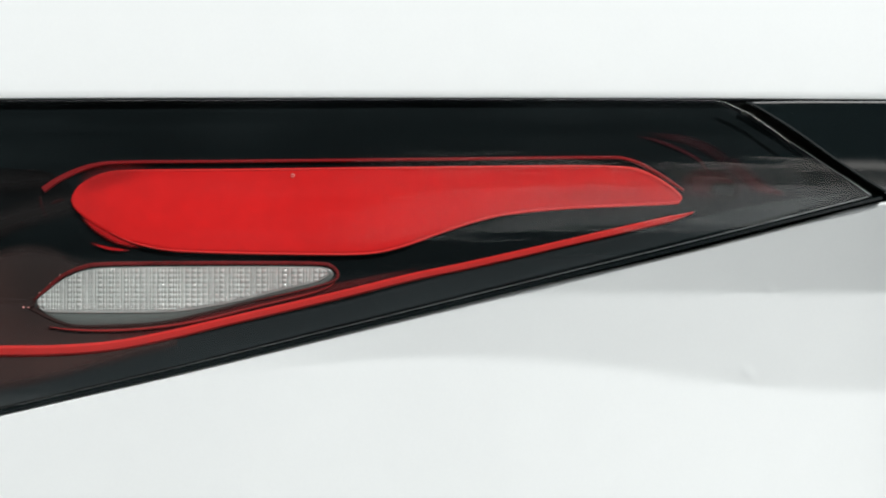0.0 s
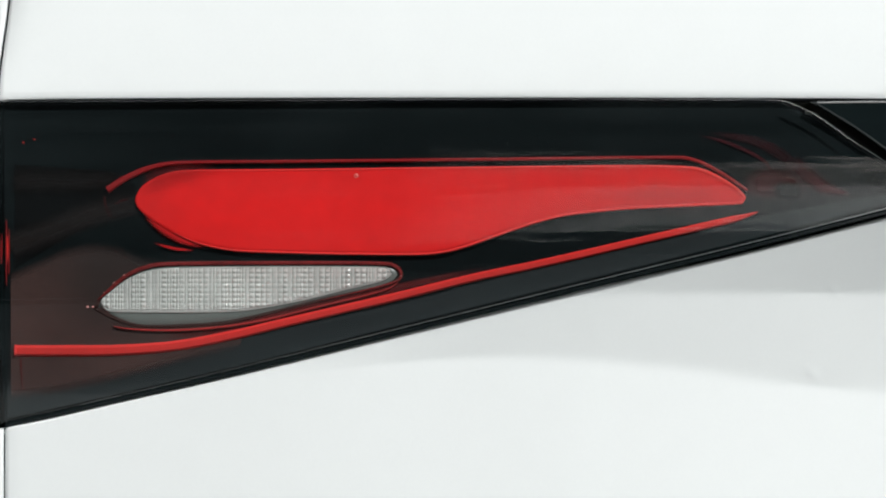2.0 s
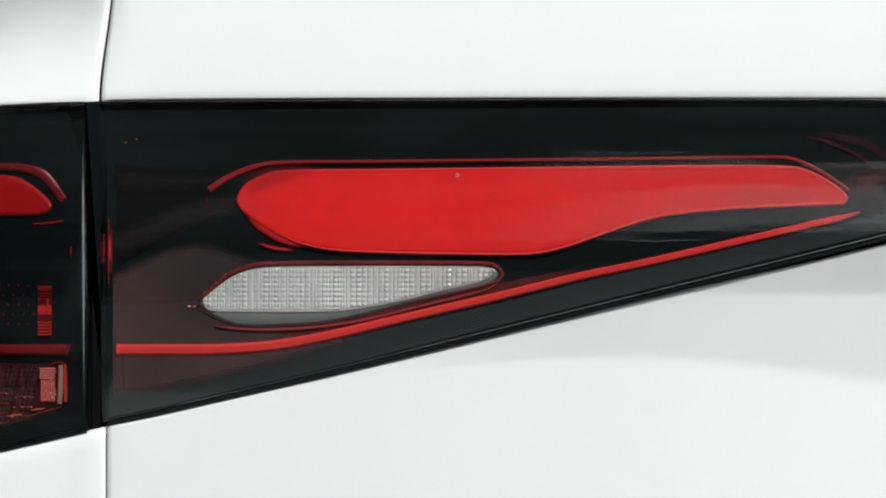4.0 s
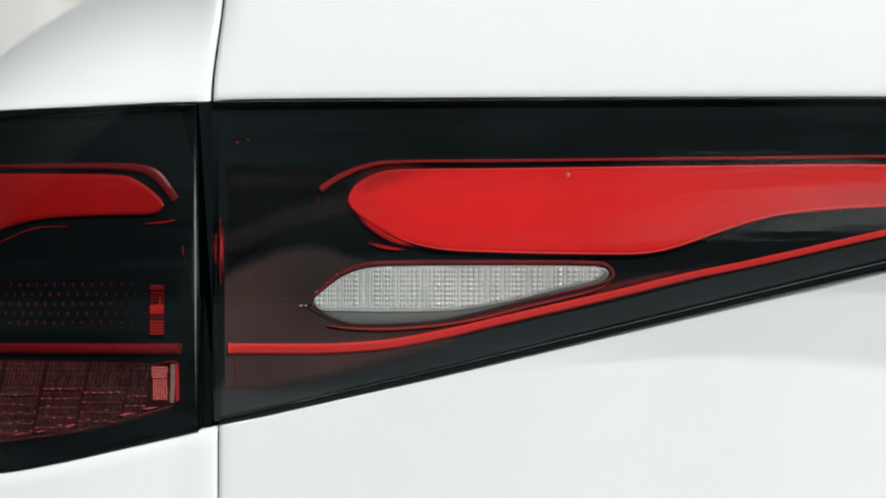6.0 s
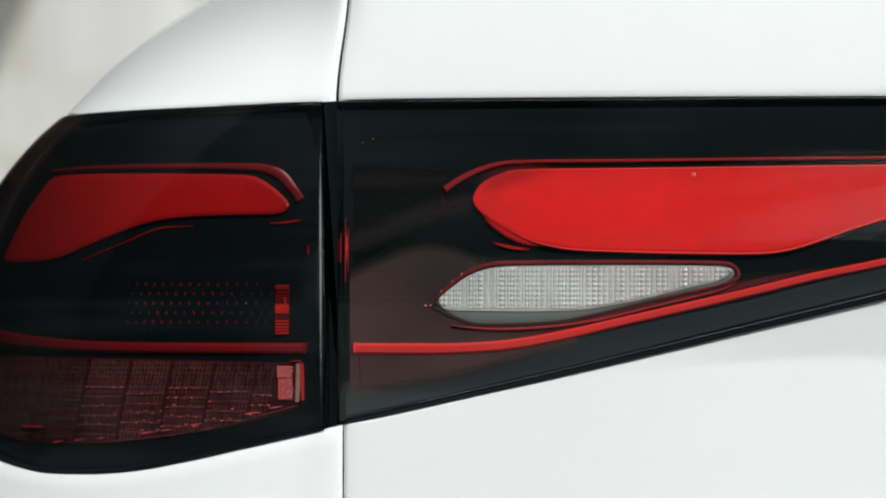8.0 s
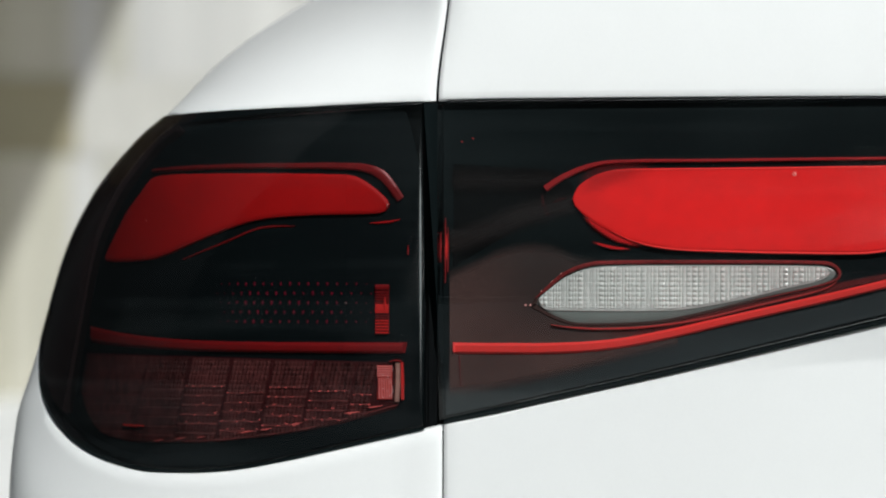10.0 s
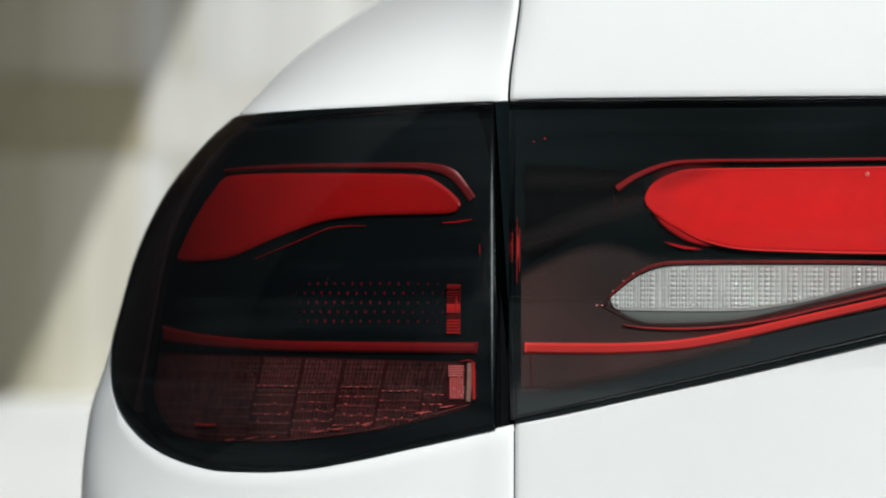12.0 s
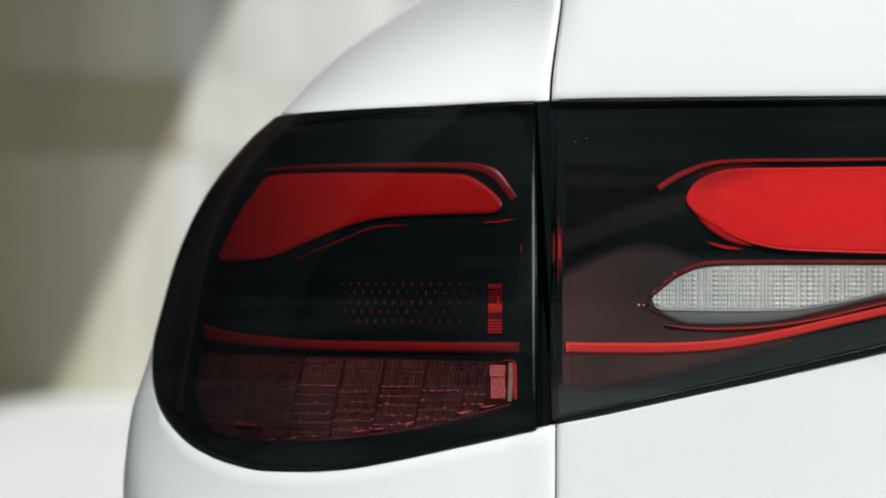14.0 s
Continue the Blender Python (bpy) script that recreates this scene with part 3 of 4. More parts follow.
# ---- inner lamp, on the tailgate ----
INNER = loop([(-72.2, 57.7), (-72.2, 57.7), (-10.8, 57.8), (43.6, 57.9), (106.9, 58.2), (172.6, 58.2), (232, 57.9), (234.0, 57.4), (234.0, 57.4), (246.2, 51.2), (260.3, 41.3), (277.8, 29.9), (291, 21.1),
              (292.1, 20), (292.1, 20), (260, 12.3), (216, 1.3), (150.4, -14.8), (85, -30.9), (19.6, -47.0), (-46.1, -62.6), (-71.6, -68.4), (-71.6, -68.4)])
ic = columns(INNER, 260)
inner = part("inner_tail_lamp", slab(bmesh.new(), ic, [(0.0005, 0.028), (0.0005, 0.0070), (0.0012, 0.0066)], 30), DEEP_BLACK, car, "black-housed tail lamp on the tailgate with red light guides")
part("lens", slab(bmesh.new(), ic, [(0, 0.012), (0, 0.0005), (0.00012, 0.00008), (0.00035, 0)], 40), COVER, inner, "glossy clear lens over the dark housing", sharp=9).visible_shadow = False
part("rim", ribbon(bmesh.new(), [(-69, -69.2), (-46.1, -64.0), (-20, -57.7), (19.6, -48.4), (47, -41.7), (85, -32.3), (150.4, -16.2), (216, 0.0), (260, 11.2), (295.5, 20.0)], (2.0, 2.0, 2.0, 1.9), -0.0006, 0.012), BLACK, inner, "gloss black rim under the lens")

def inset(pts, d):
    """Points moved inwards by d from an outline that runs clockwise."""
    out = []
    for k, p in enumerate(pts):
        a, b = Vector(pts[max(k - 1, 0)]), Vector(pts[min(k + 1, len(pts) - 1)])
        t = (b - a).normalized()
        out.append((p[0] + d * t.y, p[1] - d * t.x))
    return out


panel_edge = [(-19.3, 19.8), (-16.1, 25.2), (-8.4, 29.4), (0.4, 31.1), (41, 31.5), (106.7, 32.2), (172.6, 32.8), (194.6, 32.4), (203.4, 30.5), (212.2, 25.7), (217.7, 20.9),
              (217, 18.4), (214.4, 17.3), (194.5, 16.4), (172.5, 15.3), (150.6, 13.1), (139.6, 10.7), (128.6, 7.2), (117.6, 3.2), (108.9, 0.2), (100.1, -1.9), (89.1, -2.7),
              (62.9, -2.5), (40.9, -2.0), (19, -1.0), (5.0, 1.9), (-4.2, 6.0), (-13, 11.4), (-18.2, 16.2)]
RED_PANEL = loop(panel_edge)
rc = columns(RED_PANEL, 130)
part("panel_frame", slab(bmesh.new(), rc, [(0, 0.0074), (0, 0.0056), (0.0002, 0.0053), (0.0008, 0.0053)], 6), RED_EDGE, inner, "darker red frame of the light panel")
part("light_panel", slab(bmesh.new(), rc, [(0.0001, 0.0060), (0.0001, 0.0050), (0.0005, 0.0047)], 16), RED, inner, "smooth bright red light panel")
part("light_strip", ribbon(bmesh.new(), [(-30.1, 23.3), (-22.7, 28.1), (-11.7, 32.5), (1.5, 34.1), (41, 34.4), (128.7, 35.2), (183.6, 35.8), (196.9, 35.1), (207.8, 30.2), (218.8, 22.9)],
                                     (2.6, 2.2, 1.3, 1.2, 1.2, 1.3, 1.0), 0.005), STRIP_RED, inner, "thin red strip arching over the panel")
part("panel_lip", ribbon(bmesh.new(), inset(panel_edge[2:27], 0.6),
                                  (0.2, 0.5, 0.8, 1.3, 1.3, 1.3, 1.2, 1.1, 1.0, 0.9, 0.8, 0.6, 0.2), 0.0045, 0.0012, steps=220), LIP, inner, "lighter red lip round the panel's edge")
# uneven light on the panel, painted as darker red bands at its ends
part("panel_tint", band([(-16.5, 21), (-10, 26.5), (0, 29.5), (14, 31)], (6, 13, 12, 5), 0.00455, 0.35, core=0.0, most=0.32), soft(STRIP_RED), inner, "darker red band painted for the shade at the panel's rounded end")
part("panel_tint", band([(150, 21), (180, 20.5), (200, 21), (216, 20.6)], (8, 12, 15, 9), 0.00455, 0.4, core=0.0, most=0.2), soft(STRIP_RED), inner, "darker red band painted for the shade at the panel's narrow end")
part("panel_groove", ribbon(bmesh.new(), inset(panel_edge[5:26], 1.5),
                                  (0.1, 0.35, 0.4, 0.3, 0.4, 0.4, 0.4, 0.35, 0.3, 0.1), 0.00455, 0.0008, steps=200), RED_EDGE, inner, "thin darker groove inside the panel's lip")
part("guide_end", ribbon(bmesh.new(), [(-66.0, -41.6), (-66.0, -39.8), (-66.0, -37.8)], (0.8, 1.0, 0.8), 0.0044, 0.001, steps=8), LIP, inner)
part("light_guide", ribbon(bmesh.new(), [(-66.5, -40.2), (-46.9, -40.2), (-24.9, -39.9), (-2.9, -38.1), (19, -33.9), (41, -28.6), (84.8, -18.3), (112.5, -11.4), (134.3, -6.8), (156, -1.9), (172.5, 2.0), (205.5, 9.7), (216, 12.2), (222.9, 14.4)],
                                     (4.4, 4.5, 4.2, 3.8, 3.5, 3.3, 3.1, 3.0, 2.9, 2.7, 0.3), 0.005, 0.003), RED_STRIP, inner, "long red light guide along the lower edge")
# faint reflection of the guide, put in as a dim red band
part("guide_band", band([(-10, -35.2), (19, -30.9), (41, -25.4), (66, -19.4), (92, -13.2), (118, -7.6)], (2, 4.2, 5.4, 5.0, 3.4, 2), 0.0060, 0.2), soft(DULL_RED), inner, "dim red band painted for the light guide's reflection")
part("trim_line", ribbon(bmesh.new(), [(-27.5, -30.6), (-20, -31.6), (-7.3, -32.1), (10.3, -31.2), (30, -28.3), (51.9, -22.9), (76, -16.9), (83, -13.4)], (0.2, 0.7, 0.9, 0.9, 0.7, 0.3), 0.0050, 0.0016), TRIM_RED, inner)
part("trim_line", band([(-15.0, 13.4), (-8.4, 8.6), (-1.4, 4.4), (8, 1.2)], (3, 5.4, 5.2, 3.0), 0.0051, 0.25), soft(RED_EDGE), inner)
part("trim_line", band([(-12, 2.4), (-4.1, 0.2), (4, -0.6)], (0.8, 1.6, 0.8), 0.0055, 0.35), soft(RED_EDGE), inner)

# reversing light
bezel = loop([(-35.8, -23.1), (-30.3, -16.4), (-22.6, -9.8), (-13.9, -6), (-2.9, -4.9), (41, -4.7), (76, -5.1), (82.6, -6.6), (85.2, -10.2), (83, -13.5), (76, -15.7), (51.9, -21.1),
              (30, -26.6), (14.7, -29.7), (-2.9, -30.9), (-18.3, -30.8), (-26.6, -28.4), (-33.6, -24.9)])
bc = columns(bezel, 80)
part("reverse_light_bezel", slab(bmesh.new(), bc, [(0, 0.0074), (0, 0.0060), (0.0003, 0.0057), (0.0012, 0.0058), (0.0016, 0.0075)], 6), BEZEL_DARK, inner, "dark bezel round the reversing light")
part("bezel_lip", ribbon(bmesh.new(), [(-34.0, -20.2), (-29.7, -16.5), (-22.7, -10.6), (-13.8, -6.9), (-2.9, -5.9), (41, -5.6), (75, -5.8), (82.0, -7.0), (84.2, -10.0), (82.3, -12.8), (72, -15.9), (52, -20.6)], (0.4, 1.5, 1.6, 1.6, 1.5, 1.5, 1.4, 1.0, 0.9, 0.3), 0.0053, 0.0012, steps=100), BEZEL_RED, inner, "dark red lip over the reversing light")
# glints on the bezel, painted as tiny pink beads
for u, z, d in ((-37.8, -22.9, 0.9), (-35.8, -22.9, 0.7), (-31.6, -17.2, 0.5), (-27.4, -13.4, 0.5), (-23.6, -10.3, 0.6), (-17.8, -8.1, 0.8), (-15.2, -7.2, 0.7), (-9.2, -6.0, 0.5), (84.4, -10.8, 0.6)):
    part("bezel_bead", ribbon(bmesh.new(), [(u - d / 2, z), (u, z), (u + d / 2, z)], (0.3, d, 0.3), 0.0055, 0.0008, steps=6), PINK, inner)
grey = loop([(-33.9, -21.6), (-28.1, -16.4), (-21.5, -11.3), (-13.9, -8.0), (-2.9, -6.8), (41, -6.5), (76, -6.8), (81.5, -8.0), (83, -10.2), (81.3, -12.6), (76, -15.1), (51.9, -20.4),
             (30, -25.9), (14.7, -29), (-2.9, -30.2), (-18.3, -30.2), (-26, -27.7), (-31, -24.6)])
part("reverse_light_reflector", slab(bmesh.new(), columns(grey, 70), [(0.0002, 0.0075), (0.0002, 0.0060), (0.0008, 0.0056)], 8), GREY, inner, "grey reflector below the prisms")
prism = loop([(-32.6, -20.4), (-28.5, -16.6), (-21.7, -11.6), (-13.9, -8.6), (-2.9, -7.5), (41, -7.0), (76, -7.4), (79.9, -8.5), (80.4, -10), (76, -12.4), (62.9, -15.3), (45.3, -19.7),
              (25.6, -23.3), (14.7, -23.9), (-2.9, -24), (-20.5, -24.0), (-28.4, -23.9), (-31.6, -22.4)])
pc = columns(prism, 70)
rnd = random.Random(7)
# columns of uneven width, cut into small pillow-shaped prisms
bars = [pc[0][0]]
while bars[-1] < pc[-1][0]:
    bars.append(bars[-1] + rnd.choice((0.0010, 0.0016, 0.0020, 0.0023)))
cells = [[(rnd.choice((0.78, 0.92, 0.97, 1.0, 1.06)), rnd.uniform(-0.14, 0.14)) for j in range(20)] for i in range(len(bars))]
rises = [rnd.uniform(-0.00006, 0.00008) for i in bars]
domes = [rnd.choice((0.00004, 0.00016, 0.00026, 0.00036)) for i in bars]


def pillow(i, j, u, z):
    k = max(0, min(len(bars) - 2, sum(1 for b in bars if b <= u) - 1))
    a = (u - bars[k]) / (bars[k + 1] - bars[k])
    row = (z + 0.025) / 0.00190
    b = row - math.floor(row)
    size, lean = cells[k][int(row) % 20]
    wall = min(1.0, 6 * min(a, 1 - a)) * (0.86 + 0.14 * min(1.0, 5 * min(b, 1 - b)))
    dome = max(0.0, 1 - (2 * a - 1) ** 2) * max(0.0, 1 - (2.4 * b - 1.2) ** 2)
    return rises[k] + 0.00038 * wall * (1 + lean * (2 * a - 1)) + domes[k] * size * dome


part("reverse_light_prisms", relief(bmesh.new(), pc, (0.00036, 0.00036), 0.0052, pillow), PRISM, inner, "clear prismatic reversing light", sharp=12)
part("prism_rim", ribbon(bmesh.new(), [(-32.4, -21.0), (-31.2, -22.9), (-28.4, -24.1), (-20.5, -24.3), (-2.9, -24.4), (14.7, -24.2), (25.6, -23.4), (45.3, -19.8), (62.9, -15.4), (76, -12.4), (80.6, -9.8)], (0.6, 1.3, 1.5, 1.5, 1.5, 1.5, 0.8), 0.0051, 0.0008, steps=120), PRISM, inner, "pale smooth rim under the prisms")
bm = bmesh.new()
for k in range(40):
    u = -0.0285 + 0.00205 * k
    foot = spline([(p[0], p[1]) for p in pc])(u)
    bmesh.ops.create_icosphere(bm, subdivisions=1, radius=rnd.uniform(0.00026, 0.00042), matrix=Matrix.Translation(on(u, foot + 0.0013, 0.0049)))
tagged(part("prism_beads", bm, BEAD, inner, "row of small clear beads along the prisms", weld=False), kind="stuff")

lower = loop([(-69.5, -53), (-69.5, -53), (-32, -46), (5, -39), (41, -31), (85, -21.2), (128, -10.1), (172, 0.3), (205, 7.4), (232, 14), (262, 19.5), (284, 22), (284, 22), (258, 13.4), (215, 2.4), (150, -13.7),
              (85, -29.9), (19.6, -46.5), (-46, -61.9), (-69.5, -67.0), (-69.5, -67.0)])
part("lower_bezel", slab(bmesh.new(), columns(lower, 90), [(0, 0.0070), (0.0001, 0.00645), (0.0006, 0.0064)], 6), BEZEL, inner, "dark grey plastic bezel along the lower edge")

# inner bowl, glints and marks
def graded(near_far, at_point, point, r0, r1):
    """A plastic with shade put into its colour: one pigment changes to another round a point of the moulding."""
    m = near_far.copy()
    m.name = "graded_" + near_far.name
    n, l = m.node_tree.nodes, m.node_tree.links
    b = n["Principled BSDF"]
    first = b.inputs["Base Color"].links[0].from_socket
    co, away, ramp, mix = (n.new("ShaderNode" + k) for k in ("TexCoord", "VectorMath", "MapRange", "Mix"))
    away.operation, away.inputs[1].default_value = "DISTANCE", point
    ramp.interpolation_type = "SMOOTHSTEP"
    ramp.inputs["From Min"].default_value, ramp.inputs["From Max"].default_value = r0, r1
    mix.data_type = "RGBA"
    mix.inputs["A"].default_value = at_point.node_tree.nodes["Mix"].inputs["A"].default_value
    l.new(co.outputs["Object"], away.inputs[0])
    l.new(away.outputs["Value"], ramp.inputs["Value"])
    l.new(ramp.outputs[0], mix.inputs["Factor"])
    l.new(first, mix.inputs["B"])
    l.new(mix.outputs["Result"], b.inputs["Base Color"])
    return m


def dish(bm, edge_low, edge_high, u0, u1, nu, nz, deep, lip, reach):
    """A shallow dish between two edges along u, its upper wall curling forward by lip over reach; its colour thins out
    at the upper edge in place of shading.
    """
    fade = bm.verts.layers.float.new("fade")
    grid = []
    for i in range(nu + 1):
        u = u0 + (u1 - u0) * i / nu
        a, b = edge_low(u), edge_high(u)
        col = []
        for j in range(nz + 1):
            z = b + (a - b) * (j / nz) ** 1.6
            col.append(bm.verts.new(on(u, z, deep - lip * (0.2 + 0.8 * smooth(-0.024, -0.038, u)) * max(0.0, 1 - (b - z) / reach) ** 2)))
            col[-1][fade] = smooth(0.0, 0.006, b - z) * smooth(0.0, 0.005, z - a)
        grid.append(col)
    for p, q in zip(grid, grid[1:]):
        for j in range(nz):
            bm.faces.new((p[j], q[j], q[j + 1], p[j + 1]))
    return bm


bowl_high = spline([(-67, -8), (-57, -3.5), (-46, 1.5), (-36, 3.4), (-27, 2.4), (-18, -1.6), (-8, -3.4), (24, -4)], 0.001)
bowl_low = spline([(-67, -59.6), (-55, -58.4), (-38, -55.2), (-21, -51), (5, -44), (24, -39)], 0.001)
# the bowl's shading is painted: greyer pigment round a point, faded edges
part("bowl", dish(bmesh.new(), bowl_low, bowl_high, -0.0680, 0.022, 60, 40, 0.0061, 0.0, 0.016), soft(graded(BROWN, SHADED_BROWN, on(-0.024, -0.009, 0.0061), 0.008, 0.040)), inner, "smoked brown inner bowl, shade beside the reversing light put into its colour")
# the diagonal streak of reflected light is put in as a brown band
part("bowl_band", band([(-69, 1.2), (-55.2, 6.0), (-37.6, 13.2), (-16, 18.6)], (13, 14, 14, 12), 0.0060, 0.06, core=0.1), soft(STREAK), inner, "dim brown band painted for the diagonal light streak in the bowl")
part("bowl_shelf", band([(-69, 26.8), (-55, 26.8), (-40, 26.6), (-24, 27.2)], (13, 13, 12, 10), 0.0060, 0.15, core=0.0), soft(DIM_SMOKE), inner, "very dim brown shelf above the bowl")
part("trim_line", ribbon(bmesh.new(), [(-31.5, 21), (-30.8, 17), (-29, 12.6)], (0.4, 1.4, 0.4), 0.006, 0.0006, steps=16), DIM_RED, inner)
part("trim_line", ribbon(bmesh.new(), [(-27, 17.8), (-24.5, 19), (-22, 19.6)], (0.4, 1.4, 0.4), 0.006, 0.0006, steps=16), DIM_RED, inner)
part("upper_mask", slab(bmesh.new(), columns(loop([(-67, 33.5), (-67, 33.5), (-30, 31), (-30, 31), (-20, 26), (-20, 18), (-40, 8), (-67, -8), (-67, -8)]), 40), [(0, 0.0070), (0.0002, 0.0064), (0.0006, 0.0063)], 8), MATTE, inner, "matte black mask beside the light panel")
part("side_wedge", band([(236, 34.5), (243, 28.5), (249, 24), (259.5, 21.2)], (7.5, 9, 7.5, 1.2), 0.0061, 0.12), soft(TIP_RED), inner, "faint dark red wedge at the tip")
part("side_reflector", band([(217, 24), (226, 25.5), (234, 25), (243, 23)], (9, 15, 14, 9), 0.0063, 0.25), soft(DIM_RED), inner, "dim red reflector beside the panel's end")
# the pit has no depth; its shade is a flat black patch
part("reflector_pit", band([(228.5, 22), (233, 22.6), (237, 22.4), (241, 22)], (8, 9, 9, 8), 0.0060, 0.25), soft(MATTE), inner, "black patch painted for the shade in the reflector's pit")
part("trim_line", band([(199, 44.6), (209, 42.3), (220, 37.7), (226.5, 33.1), (229.9, 25.6)], (0.8, 1.8, 1.8, 1.6, 1.0), 0.0058, 0.3), soft(FAINT_RED), inner)
part("side_band", band([(203, 45.6), (221, 42.4), (231, 37.6), (240, 30.5)], (1.5, 4.6, 6.0, 5.5), 0.0060, 0.25), soft(TIP_DIM), inner, "dim red arching band at the tip")
# two lens-edge highlights, drawn as thin grey strips
part("lens_edge", ribbon(bmesh.new(), [(234.4, 57.3), (246.2, 51.3), (260.3, 41.4), (277.8, 30.0), (284.6, 25.5), (291.2, 21.0)], (0.12, 0.25, 0.16, 0.16, 0.4, 0.5), -0.0001, 0.001, steps=60), EDGE_HIGHLIGHT, inner, "painted pale highlight on the lens edge along the gap")
part("lens_edge", ribbon(bmesh.new(), [(-40, -60.9), (19.6, -46.7), (85, -30.6), (150.4, -14.5), (216, 1.6), (260, 12.6), (290, 20.3)], (0.03, 0.06, 0.1, 0.15, 0.2, 0.3, 0.3), -0.0002, 0.001, steps=80), EDGE_HIGHLIGHT, inner, "painted thin highlight line along the lens's lower edge")
part("clip", ribbon(bmesh.new(), [(241.4, 53.4), (243.5, 53.2), (246.4, 52.3)], (1.1, 1.4, 0.7), 0.0040, 0.002, steps=8), GREY, inner, "small grey clip in the gap")
# upright red glints at the lens's edge, painted as thin ribs
for u, z, h in ((-71.5, 0.0, 12), (-69.6, -1.2, 26), (-68.6, -1.0, 18)):
    part("light_rib", ribbon(bmesh.new(), [(u, z - h / 2), (u, z), (u, z + h / 2)], (0.1, 0.6, 0.1), 0.0050, 0.001, steps=16), STRIP_RED, inner)
part("light_rib", ribbon(bmesh.new(), [(-69.2, -5), (-69.1, 0.2), (-69.2, 5)], (0.1, 0.8, 0.1), 0.0048, 0.001, steps=12), RED_STRIP, inner)
part("trim_line", ribbon(bmesh.new(), [(-64.2, -43), (-63.9, -49), (-63.4, -56)], (0.6, 0.5, 0.2), 0.0058, 0.0006, steps=16), DULL_RED, inner)
for u, z in ((-63.2, 42.1), (-58.9, 43.4)):
    part("reflector_dot", ribbon(bmesh.new(), [(u - 0.4, z + 0.1), (u, z), (u + 0.4, z - 0.2)], (0.2, 0.55, 0.2), 0.0062, 0.0004, steps=6), RED_STRIP, inner)
bm = bmesh.new()
ring = [on(0.0668 + 0.0006 * math.cos(a), 0.0287 + 0.0006 * math.sin(a), 0.0045) for a in [math.tau * k / 14 for k in range(14)]]
for k, p in enumerate(ring):
    bmesh.ops.create_icosphere(bm, subdivisions=1, radius=0.00020 + 0.00014 * smooth(0.2, 1.0, math.cos(math.tau * k / 14 - 0.5)), matrix=Matrix.Translation(p))
part("moulding_mark", bm, PINK, inner, "small round pale moulding mark on the panel", weld=False)

# the dark gaps above the lamps are added black strips
part("upper_seal", ribbon(bmesh.new(), [(-300, 54.9), (-234, 55.6), (-173, 56.3), (-113, 57.0), (-79, 57.4)], (1.6, 1.6), 0.0035, 0.006), GAP_BLACK, car, "black strip added in the gap above the corner lamp to keep it dark")
part("upper_seal", ribbon(bmesh.new(), [(-69, 58.1), (43, 58.4), (172, 58.6), (242, 58.3), (320, 58.2)], (1.2, 1.2), 0.0035, 0.006), GAP_BLACK, car, "black strip added in the gap above the tailgate lamp to keep it dark")
bm = box(bmesh.new(), (-0.0767, 0.0375, EYE - 0.073), (-0.0724, 0.055, EYE + 0.0585))
bmesh.ops.bevel(bm, geom=bm.edges, offset=0.0012, segments=2, affect="EDGES")
part("seal", bm, GAP_BLACK, car, "black strip filling the gap between the two lamps")

# ---- centre bar beside the lamp tip ----
bar = loop([(242.4, 57.2), (242.4, 57.2), (270, 57.6), (1090, 57.6), (1117.6, 57.2), (1117.6, 57.2), (1113.3, 54.8), (1099.1, 46), (1081.6, 33.6), (1062.5, 21.2), (1062.5, 21.2), (1050, 21.0), (310, 21.0), (297.5, 21.2), (297.5, 21.2), (278.4, 33.6), (260.9, 46), (246.7, 54.8)])
part("trim_bar", slab(bmesh.new(), columns(bar, 110), [(0, 0.02), (0, 0.0010), (0.0003, 0.00015), (0.0008, 0)], 20), PIANO, car, "gloss black trim bar across the tailgate", sharp=9)

# ---- outer lamp, on the quarter panel ----
OUTER = loop([(-78.3, 56.7), (-78.3, 56.7), (-76.9, -3), (-77.1, -70.7), (-77.1, -70.7), (-87.7, -73.3), (-110.9, -78.6), (-134.1, -83.9), (-158.8, -88.2), (-174.6, -89.5), (-191.8, -89.6),
              (-210.7, -87.9), (-224.9, -85.2), (-241.2, -80.6), (-258.7, -73.5), (-277.3, -63.8), (-290.4, -55.8), (-322, -38), (-375, -20), (-400, 5), (-385, 35), (-345, 51), (-290, 54.3), (-234, 54.8), (-173.3, 55.5), (-112.8, 56.2)])
oc = columns(OUTER, 150)
outer = part("outer_tail_lamp", slab(bmesh.new(), oc, [(0.0005, 0.028), (0.0005, 0.0070), (0.0012, 0.0066)], 30), CORNER_BLACK, car, "black-housed tail lamp wrapping round the car's corner")
part("lens", slab(bmesh.new(), oc, [(0, 0.012), (0, 0.0006), (0.00015, 0.0001), (0.0004, 0)], 48), SMOKED, outer, "glossy smoked lens", sharp=9).visible_shadow = False
part("rim", ribbon(bmesh.new(), [(-77.1, -71.6), (-87.7, -74.2), (-110.9, -79.5), (-134.1, -84.8), (-158.8, -89.1), (-191.8, -90.5), (-210.7, -88.8), (-241.2, -81.5), (-277.3, -64.7), (-322, -39), (-375, -21)], (1.6, 1.6), 0.0004, 0.01), BLACK, outer)
# the bright reflection on the edge at the seam is a painted grey band
part("lens_edge", band([(-78.6, 46), (-78.6, 25), (-78.5, 8), (-78.4, -8), (-78.3, -30), (-78.1, -66)], (0.5, 0.9, 1.3, 1.4, 1.1, 0.6), -0.0003, 0.3, core=0.1), soft(EDGE_HIGHLIGHT), outer, "painted pale highlight on the lens edge along the seam")
